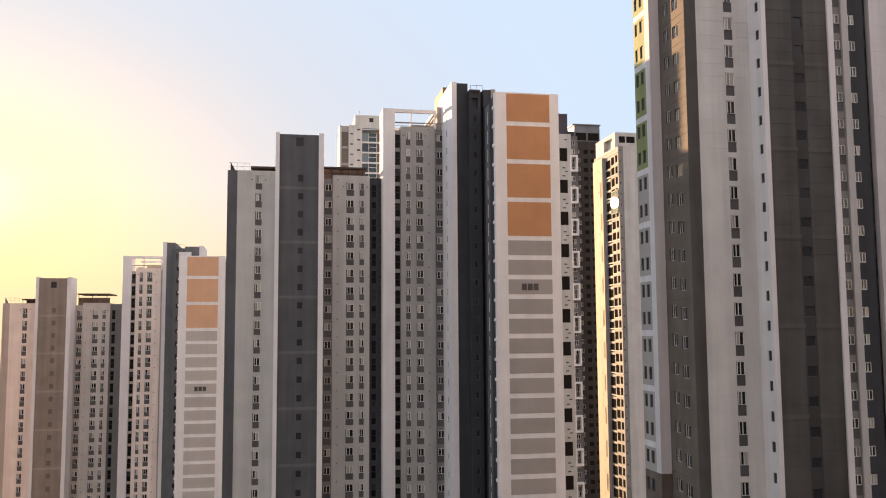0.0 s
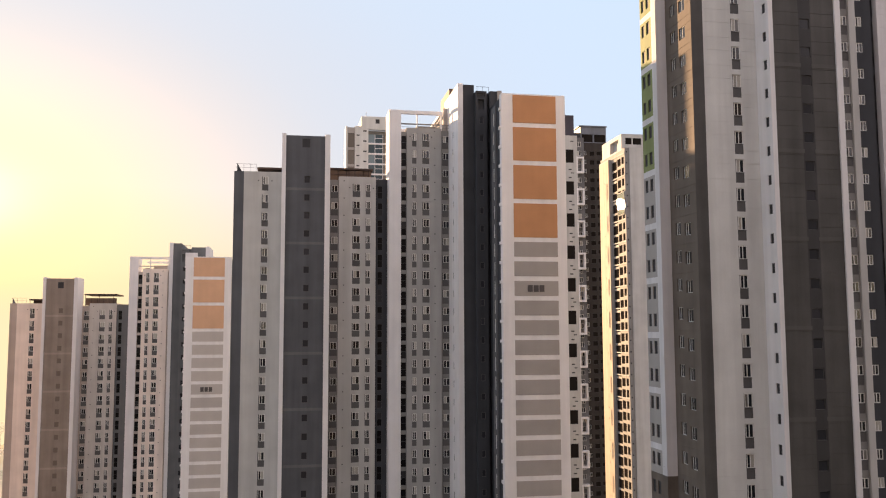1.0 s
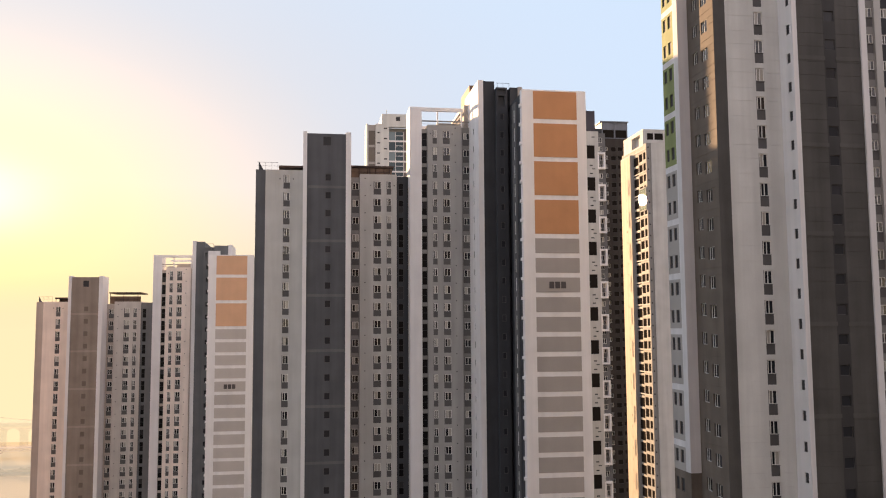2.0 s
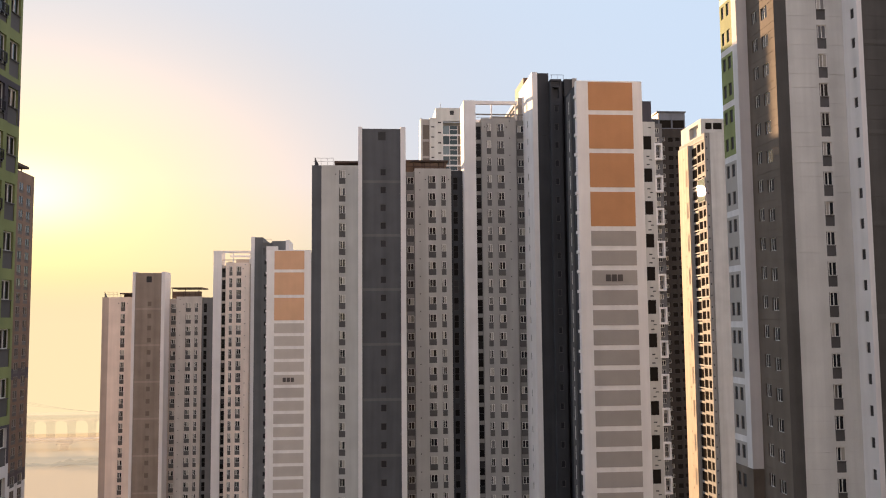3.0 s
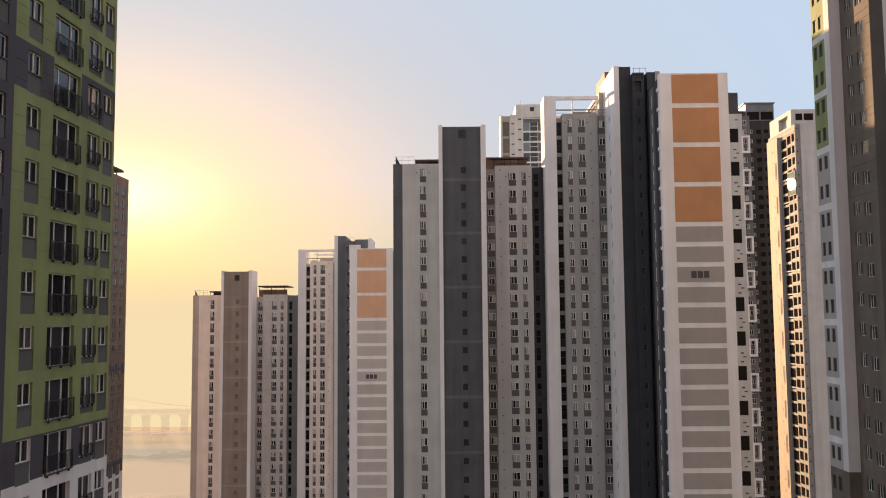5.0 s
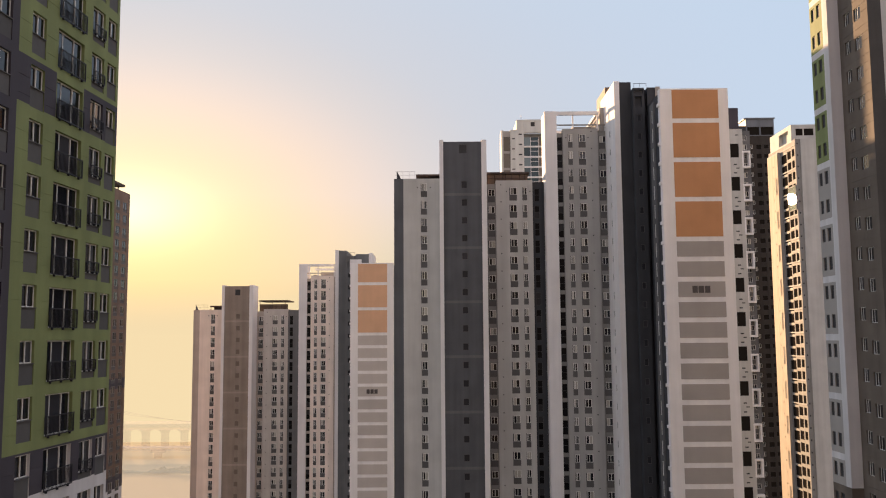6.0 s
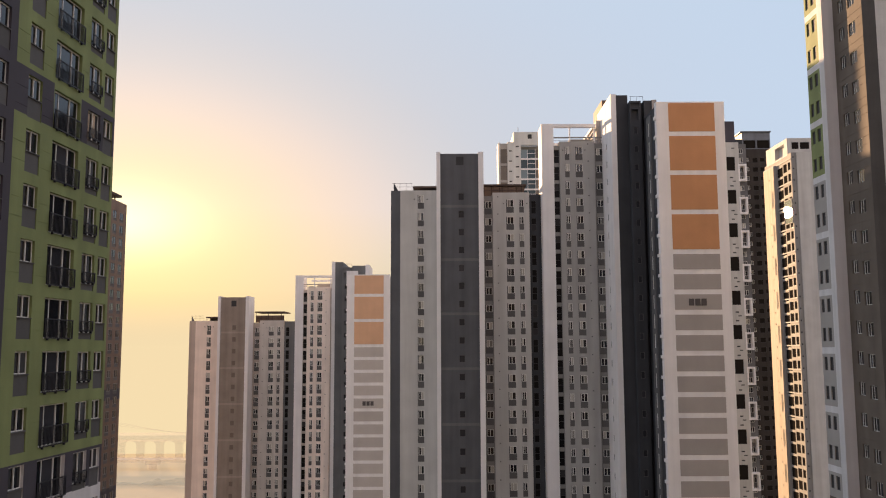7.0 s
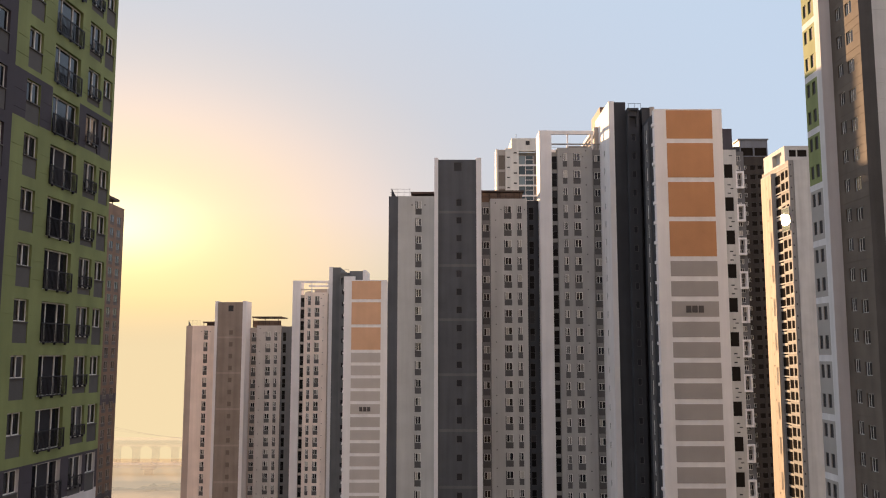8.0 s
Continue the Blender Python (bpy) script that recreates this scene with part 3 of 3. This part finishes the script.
def green_block():
    ang = math.degrees(math.atan(0.0636))
    t = Tower("apartment_block", "olive green and slate apartment block with railed windows", pose(-21.2, 41, 60) @ pose(0, 0, 0, 0, 0, -ang), -14)
    V, C = t.volume, t.column

    def tone(u, z):
        if u < 0.33:
            return 1
        if z < -7.8:
            return 2
        if z < -5.6:
            return 1
        if 11.75 < z < 14.2 and (0.3 < u < 4.0 or u > 7.0):
            return 1
        if 22.9 < z < 25.4:
            return 1
        return 0
    top = 11.1 + 5 * STOREY
    cols = (C("right", "sash_d", 1.48, 2.82, top, 0, h=1.15, lower=1.05, depth=0.25) + C("right", "balcony", 4.05, 6.9, top, 0, h=2.15, lower=0, depth=0.3)
            + C("right", "sash_d", 7.82, 9.36, top - 0.05, 0, h=1.75, lower=0.35, depth=0.25) + C("right", "sash_d", 9.78, 10.98, top - 0.05, 0, h=1.15, lower=1.0, depth=0.25)
            + C("right", "sash_d", -1.9, -0.3, top, 0, h=1.15, lower=1.05, depth=0.25))
    for k in range(13):
        for dz in (0.8, 1.75):
            z = top - STOREY * k - dz
            cols += [(a, b, z - 0.015, z + 0.015, 0.02) for a, b in ((0.4, 1.44), (2.86, 4.0), (6.95, 7.78), (9.4, 9.74), (11.02, 11.22))]
    V("wall", -14, 0, -8, 11.26, 40, [GREEN, SLATE, BRICKY], right=cols, tone=tone, cuts_u=(0.33, 4.0, 7.0), cuts_z=(-7.8, -5.6, 11.75, 14.2, 22.9, 25.4), label="olive green panel wall")
    for k in range(13):
        z = top - k * STOREY
        for a, b, hi, lo in ((4.0, 6.95, 1.1, 2.15), (7.85, 9.32, 1.1, 1.7)):
            x = 0.12
            rail = Mesh().plate([a, a + 0.05, b - 0.05, b], [z - lo, z - lo + 0.06, z - hi - 0.06, z - hi], 0, 0.04, {(1, 1)})
            rail.v = [(x - 0.04 + q[1], q[0], q[2]) for q in rail.v]
            ob = rail.make("railing", [RAIL], t.root, "dark metal window railing")
            for i in range(3):
                y = a + (b - a) * (0.12 + 0.38 * i)
                Mesh().box(0, x, y - 0.03, y + 0.03, z - lo - 0.1, z - lo + 0.03).make("bracket", [RAIL], ob)
            n = int((b - a) / 0.13)
            key = (round(b - a, 2), round(hi, 2))
            if key not in bars_kit:
                bars_kit[key] = Mesh().box(-0.012, 0.012, -0.012, 0.012, 0, lo - hi - 0.12).data("bar", [RAIL])
            for i in range(1, n):
                bar = new("bar", bars_kit[key])
                bar.parent, bar.location = ob, (x - 0.02, a + (b - a) * i / n, z - lo + 0.06)
    t.done()
    return t


green = green_block()


# ---------------------------------------------------------------- blocks further back
def far_towers():
    # rust brown tower, seen along its window side
    t = Tower("apartment_block", "distant rust brown apartment tower with roof canopy", pose(-70, 187.2, 60), -34)
    C = t.column
    cols = (C("right", "far", -7.7, -5.5, 29.2, 0, h=1.6, lower=0.6, depth=0.5) + C("right", "far", -3.9, -1.7, 29.2, 0, h=1.6, lower=0.6, depth=0.5)
            + C("right", "far", -11.6, -9.4, 29.2, 0, h=1.6, lower=0.6, depth=0.5))

    def tone(u, z):
        return 2 if z < -31.2 else 1 if z < -28.6 or -10.6 < z < -8.4 else 0
    t.volume("wall", -14, 0, -16, 0, 31.4, [RUST, SLATE, BRICKY], right=cols, tone=tone, cuts_z=(-31.2, -28.6, -10.6, -8.4), label="rust brown painted wall")
    t.block("canopy", [(-12, -0.3, -14, -2.2, 32.6, 33.1), (-1.2, -1.0, -4.2, -4.0, 30.8, 32.6), (-1.2, -1.0, -12.2, -12.0, 30.8, 32.6), (-11, -10.8, -4.2, -4, 30.8, 32.6)],
            CANOPY, "roof canopy on posts")
    t.done()
    # pale tower behind the wings
    t = Tower("apartment_block", "pale distant apartment tower with blue glazed balconies", pose(0, 0, 60), 20)
    C = t.column
    t.volume("wall", 18.66, 20.6, 230, 245, 58.2, [PALE], front=C("front", "small", 19.2, 20.1, 54.4, 230, h=0.4, lower=0), label="pale wall")
    t.volume("parapet_wall", 20.6, 27, 229.8, 231, 58.2, [PALE], front=C("front", "small", 22.5, 23.6, 57.5, 229.8, h=1.2, lower=0, bottom=56), bottom=54.6, label="pale top wall")
    t.volume("balcony_wall", 20.6, 27, 231.4, 245, 54.6, [MID], label="balcony back wall")
    for k in range(11):
        z = 53.4 - STOREY * k
        t.block("balcony_slab", [(20.6, 27, 230.3, 231.4, z - STOREY, z - 2.35), (22.38, 22.48, 230.4, 230.5, z - 2.35, z), (24.5, 24.6, 230.4, 230.5, z - 2.35, z),
                                 (22.48, 24.5, 230.42, 230.5, z - 1.1, z - 0.98)], WHITE, "white balcony slab with posts")
        for i, (a, b, mat) in enumerate(((20.65, 22.38, PANE_B), (22.48, 24.5, PANE_B), (24.6, 26.9, BLIND))):
            Mesh().box(a, b, 230.5, 230.54, z - 2.35, z).make("pane" if mat is PANE_B else "blind", [mat], t.root)
    t.volume("wall_low", 17.0, 18.66, 230.2, 245, 55.5, [PALE], front=C("front", "small", 17.4, 18.2, 53.2, 230.2, h=0.35, lower=0), label="pale wall")
    t.volume("bay", 15.0, 17.0, 230.6, 245, 55.2, [STONE], front=C("front", "blind", 15.15, 16.85, 53.6, 230.6, h=3.9, lower=0, step=4.6, depth=0.4), label="warm pale bay")
    t.volume("edge", 14.5, 15.0, 230.4, 236, 55.4, [PALE], label="pale edge strip")
    t.block("mast", [(20.4, 20.5, 236, 236.1, 58, 61)], RAIL)
    t.done()
    # block with framed balconies and dark flank
    t = Tower("apartment_block", "grey apartment block with white framed balconies and brown flank", pose(0, 0, 60) @ Matrix.Scale(1.25, 4), -36, -48)
    C = t.column
    # dark sheets close the bays and stand for the shade inside
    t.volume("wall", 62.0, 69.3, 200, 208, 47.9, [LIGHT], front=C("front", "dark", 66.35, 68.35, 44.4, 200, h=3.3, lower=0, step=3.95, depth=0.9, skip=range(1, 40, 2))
             + C("front", "small", 67.6, 68.4, 46.6, 200, h=0.25, lower=0, step=7.9) + C("front", "small", 67.0, 67.8, 39.6, 200, h=0.3, lower=0, step=7.9)
             + C("front", "small", 67.0, 67.8, 37.6, 200, h=0.3, lower=0, step=7.9), label="pale wall with dark bays")
    t.volume("balcony_wall", 69.3, 71.4, 201, 208, 47.7, [BAND], front=C("front", "sash", 69.5, 70.6, 46.6, 201, h=1.2, lower=0, step=2.24), label="grey balcony wall")
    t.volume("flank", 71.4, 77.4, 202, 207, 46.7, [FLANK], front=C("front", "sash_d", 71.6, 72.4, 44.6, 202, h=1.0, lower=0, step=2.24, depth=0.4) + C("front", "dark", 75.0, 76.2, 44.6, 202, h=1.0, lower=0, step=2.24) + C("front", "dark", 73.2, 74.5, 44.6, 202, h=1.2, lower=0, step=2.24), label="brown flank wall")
    t.volume("lift_house", 65, 69.2, 202, 207, 53.5, [SLATE], bottom=47, label="charcoal lift house")
    t.volume("lift_link", 69.2, 71.1, 202.5, 207, 49.2, [DARK], bottom=46, label="charcoal lift house step")
    # open band below the roof is filled with sheets as dark as its shade
    t.volume("roof_room", 71.1, 77.8, 202.5, 207, 51, [PLANT], front=C("front", "dark", 71.4, 74.3, 49.0, 202.5, h=2.0, lower=0, bottom=46.6) + C("front", "dark", 74.65, 77.6, 49.0, 202.5, h=2.0, lower=0, bottom=46.6), bottom=46, label="grey roof room over a band of dark sheets standing for shade")
    t.block("roof_slab", [(70.8, 78.0, 202.2, 207, 50.9, 51.15), (74.4, 74.55, 202.42, 202.5, 46.9, 50.9)], PLANT, "blue grey roof slab", "seam")
    z = 42.7
    while z > -43:
        fr = Mesh().plate([69.05, 69.4, 70.6, 71.0], [z - 4.1, z - 3.6, z - 0.45, z], 199.9, 201, {(1, 1)})
        fr.make("balcony_frame", [WHITE], t.root, "white balcony frame")
        z -= 7.9
    t.done()
    # sunlit cream block
    t = Tower("apartment_block", "cream apartment block with sunlit window side", pose(83.2, 204, 60, 0, 0, -0.49) @ pose(-83.2, -204, 0), -44)
    C = t.column
    left = (C("left", "dark", 209.5, 213.0, 43.9, 83.2, h=2.3, lower=0, depth=0.5) + C("left", "dark", 206.8, 209.1, 44.2, 83.2, h=2.1, lower=0, depth=0.35) + C("left", "dark", 204.6, 206.2, 44.2, 83.2, h=1.9, lower=0, depth=0.35))
    # glazed balcony box, whose outer pane throws the low sun back
    bay = t.block("glazed_bay", [(82.98, 83.2, 204.4, 209.1, 29.3, 29.5), (82.98, 83.2, 204.4, 209.1, 35.0, 35.2), (82.98, 83.2, 204.4, 204.5, 29.5, 35.0), (82.98, 83.2, 209.0, 209.1, 29.5, 35.0)], MID, "glazed balcony reflecting the sun", "rim")
    pane = Mesh().box(83.06, 83.08, 204.5, 209.0, 29.5, 35.0)
    pane.v = [(x - 0.056 * (z > 32), y, z) for x, y, z in pane.v]
    pane.make("pane", [PANE_G], bay, "smooth pane, top tipped outward")
    for k in range(12):
        z = 44.75 - 2 * STOREY * k
        t.block("string_course", [(83.08, 83.2, 204.0, 213.4, z, z + 0.3)], GREY, "pale string course")
    t.volume("wall", 83.2, 99, 204, 221.5, 46.3, [MID], left=left, front=C("front", "small", 83.55, 83.9, 45.4, 204, h=0.4, lower=0), label="pale grey wall")
    t.volume("front_panel", 84.4, 99, 203.7, 204, 46.3, [LIGHT], label="pale grey projecting wall")
    t.volume("roof_room", 83.2, 97, 206, 220, 50.3, [LIGHT], bottom=46, front=C("front", "dark", 84.3, 86.0, 49.3, 206, h=1.7, lower=0, bottom=46.9) + C("front", "dark", 86.3, 88.6, 49.3, 206, h=1.7, lower=0, bottom=46.9), left=[(208, 214, 46.4, 49.3, 1.0)], label="pale roof room with an open loggia")
    t.volume("bay", 82.45, 83.2, 213.6, 220.5, 45.0, [GREY], label="pale bay wall")
    t.volume("lit_wall", 82.4, 82.45, 213.5, 220.4, 44.6, [TAN], left=C("left", "small", 214.0, 215.2, 38.6, 82.4, h=4.2, lower=0, step=8.4) + C("left", "small", 216.05, 216.7, 42, 82.4, h=0.4, lower=0),
             label="cream sunlit wall")
    t.done()


far_towers()


# ---------------------------------------------------------------- unseen block behind the viewpoint, added to cut sky light on the facades
own = Mesh()
facade(own, "front", -4, 105, 0, 112, -18, [])
facade(own, "left", -18, -2.5, 0, 112, -4, [])
facade(own, "right", -18, -2.5, 0, 112, 105, [])
own.quad((105, -2.5, 0), (-4, -2.5, 0), (-4, -2.5, 112), (105, -2.5, 112))
own.quad((-4, -18, 112), (105, -18, 112), (105, -2.5, 112), (-4, -2.5, 112))
tagged(own.make("wall_behind", [UMBER]), "unseen dark umber wall added behind the viewpoint to cut sky light", "wall", kind="structure")

# ---------------------------------------------------------------- ground, water and the bridge
GRASS = paint("ground_cover", (0.10, 0.105, 0.07), rough=0.95, vary=0.3, streak=0, scale=0.02)
# no gloss: bright haze and mirrored sky are put into a pale base colour
WATER = bpy.data.materials.new("water")
WATER.use_nodes = True
wt = WATER.node_tree
wb = wt.nodes["Principled BSDF"]
wb.inputs["Base Color"].default_value, wb.inputs["Roughness"].default_value, wb.inputs["IOR"].default_value = (0.64, 0.57, 0.42, 1), 0.8, 1.2
wb.inputs["Specular IOR Level"].default_value = 0.0
wco, wno, wbu = wt.nodes.new("ShaderNodeTexCoord"), wt.nodes.new("ShaderNodeTexNoise"), wt.nodes.new("ShaderNodeBump")
wno.inputs["Scale"].default_value, wno.inputs["Detail"].default_value = 0.06, 5
wbu.inputs["Strength"].default_value, wbu.inputs["Distance"].default_value = 0.3, 0.6
wt.links.new(wco.outputs["Object"], wno.inputs["Vector"]), wt.links.new(wno.outputs["Fac"], wbu.inputs["Height"]), wt.links.new(wbu.outputs[0], wb.inputs["Normal"])
g = Mesh()
g.quad((-4500, -4500, 0), (4500, -4500, 0), (4500, 4500, 0), (-4500, 4500, 0))
tagged(g.make("ground", [GRASS]), "grey green ground far below", "ground", kind="structure")
g = Mesh()
g.quad((-4500, 255, 0.1), (4500, 255, 0.1), (4500, 4500, 0.1), (-4500, 4500, 0.1))
tagged(g.make("water", [WATER]), "pale hazy water towards the low sun", "water", kind="structure")


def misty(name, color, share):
    """Imitates haze by transparency: share is how much of the far thing still shows."""
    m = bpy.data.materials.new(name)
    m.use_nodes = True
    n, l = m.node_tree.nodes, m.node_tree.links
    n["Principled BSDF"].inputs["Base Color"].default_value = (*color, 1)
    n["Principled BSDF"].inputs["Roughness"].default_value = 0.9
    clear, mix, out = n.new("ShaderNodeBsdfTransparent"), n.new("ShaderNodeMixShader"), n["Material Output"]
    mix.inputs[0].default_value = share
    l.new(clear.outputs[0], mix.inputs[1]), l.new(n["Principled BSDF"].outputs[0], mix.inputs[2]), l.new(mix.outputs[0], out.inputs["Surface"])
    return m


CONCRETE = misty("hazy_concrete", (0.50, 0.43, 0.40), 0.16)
bridge = tagged(new("viaduct"), "pale concrete road viaduct half lost in haze", "bridge")
bridge.location = (0, 480, 0)
d = Mesh().prism([(-8, 13.6), (8, 13.6), (8, 12.2), (4, 10.0), (-4, 10.0), (-8, 12.2)], -420, 200)
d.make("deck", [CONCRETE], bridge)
for k in range(-10, 14):
    x = -167.0 + k * 10.6
    # slab pier with haunches that round the opening under the deck
    p, prof = Mesh(), ((-1.3, 0), (1.3, 0), (1.3, 7.6), (1.9, 9.1), (3.3, 9.98), (-3.3, 9.98), (-1.9, 9.1), (-1.3, 7.6))
    p.v = [(x + a, y, z) for y in (-2.8, 2.8) for a, z in prof]
    p.f = [tuple(range(8)), tuple(range(15, 7, -1))] + [((i + 1) % 8, i, i + 8, (i + 1) % 8 + 8) for i in range(8)]
    p.m = [0] * 10
    p.make("pier", [CONCRETE], bridge)
for k in range(3):
    cable = bpy.data.curves.new("cable", "CURVE")
    cable.dimensions, cable.bevel_depth, cable.bevel_resolution = "3D", 0.09, 1
    sp = cable.splines.new("POLY")
    sp.points.add(12)
    for i, p in enumerate(sp.points):
        f = i / 12
        p.co = (-240 + f * 110, -4 + 3 * k, 13.4 + (24 - 4.5 * k) * (1 - f) ** 1.5, 1)
    cable.materials.append(CONCRETE)
    ob = new("cable", cable)
    ob.parent = bridge
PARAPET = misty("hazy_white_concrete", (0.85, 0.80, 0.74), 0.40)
road = tagged(new("causeway"), "low concrete causeway on hammerhead piers in haze", "bridge")
road.location = (0, 440, 0)
Mesh().box(-420, 200, -6, 6, 4.2, 5.6).make("deck", [CONCRETE], road)
Mesh().box(-420, 200, -6, -5.7, 5.6, 6.5).make("parapet", [PARAPET], road, "bright pale parapet")
for k in range(-6, 8):
    x = -146.6 + k * 24
    p = Mesh().box(x - 1.6, x + 1.6, -1.5, 1.5, 0, 2.6)
    p.prism([(-2, 2.6), (2, 2.6), (2, 4.2), (-2, 4.2)], x - 3.2, x + 3.2)
    p.make("pier", [CONCRETE], road)

# glowing sheet behind the viaduct stands in for haze over the far shore
HAZE_GLOW = bpy.data.materials.new("glowing_haze_sheet")
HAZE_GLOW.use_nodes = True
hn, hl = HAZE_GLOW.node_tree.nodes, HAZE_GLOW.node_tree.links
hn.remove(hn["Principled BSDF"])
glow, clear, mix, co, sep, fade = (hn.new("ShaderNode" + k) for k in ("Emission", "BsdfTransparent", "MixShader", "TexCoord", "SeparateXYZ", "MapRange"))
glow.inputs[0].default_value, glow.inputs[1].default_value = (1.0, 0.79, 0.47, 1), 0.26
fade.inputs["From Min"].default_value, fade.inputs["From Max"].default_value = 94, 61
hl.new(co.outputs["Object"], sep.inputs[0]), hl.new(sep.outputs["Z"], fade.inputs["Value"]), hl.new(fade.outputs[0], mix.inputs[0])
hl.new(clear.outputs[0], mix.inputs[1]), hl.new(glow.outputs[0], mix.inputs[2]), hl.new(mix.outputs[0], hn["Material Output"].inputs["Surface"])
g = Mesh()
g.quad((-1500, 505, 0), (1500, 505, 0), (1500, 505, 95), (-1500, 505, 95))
backdrop = tagged(g.make("backdrop", [HAZE_GLOW]), "glowing sheet standing in for warm haze over the far shore", "haze", kind="structure")
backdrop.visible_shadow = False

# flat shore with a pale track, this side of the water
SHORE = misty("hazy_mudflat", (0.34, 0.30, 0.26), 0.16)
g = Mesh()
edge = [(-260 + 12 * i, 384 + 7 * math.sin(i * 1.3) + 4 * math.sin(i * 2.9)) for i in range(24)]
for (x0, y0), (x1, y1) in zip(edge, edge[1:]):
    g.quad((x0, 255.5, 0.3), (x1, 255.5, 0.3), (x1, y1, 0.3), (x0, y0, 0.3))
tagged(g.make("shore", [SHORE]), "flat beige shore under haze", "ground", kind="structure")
g = Mesh()
for i in range(23):
    x0, x1 = edge[i][0], edge[i + 1][0]
    c0, c1 = 312 + 0.09 * x0 + 5 * math.sin(i * 0.5), 312 + 0.09 * x1 + 5 * math.sin(i * 0.5 + 0.5)
    g.quad((x0, c0 - 4, 0.5), (x1, c1 - 4, 0.5), (x1, c1 + 4, 0.5), (x0, c0 + 4, 0.5))
tagged(g.make("track", [misty("hazy_track", (0.55, 0.48, 0.42), 0.12)]), "pale track along the shore", "road", kind="structure")

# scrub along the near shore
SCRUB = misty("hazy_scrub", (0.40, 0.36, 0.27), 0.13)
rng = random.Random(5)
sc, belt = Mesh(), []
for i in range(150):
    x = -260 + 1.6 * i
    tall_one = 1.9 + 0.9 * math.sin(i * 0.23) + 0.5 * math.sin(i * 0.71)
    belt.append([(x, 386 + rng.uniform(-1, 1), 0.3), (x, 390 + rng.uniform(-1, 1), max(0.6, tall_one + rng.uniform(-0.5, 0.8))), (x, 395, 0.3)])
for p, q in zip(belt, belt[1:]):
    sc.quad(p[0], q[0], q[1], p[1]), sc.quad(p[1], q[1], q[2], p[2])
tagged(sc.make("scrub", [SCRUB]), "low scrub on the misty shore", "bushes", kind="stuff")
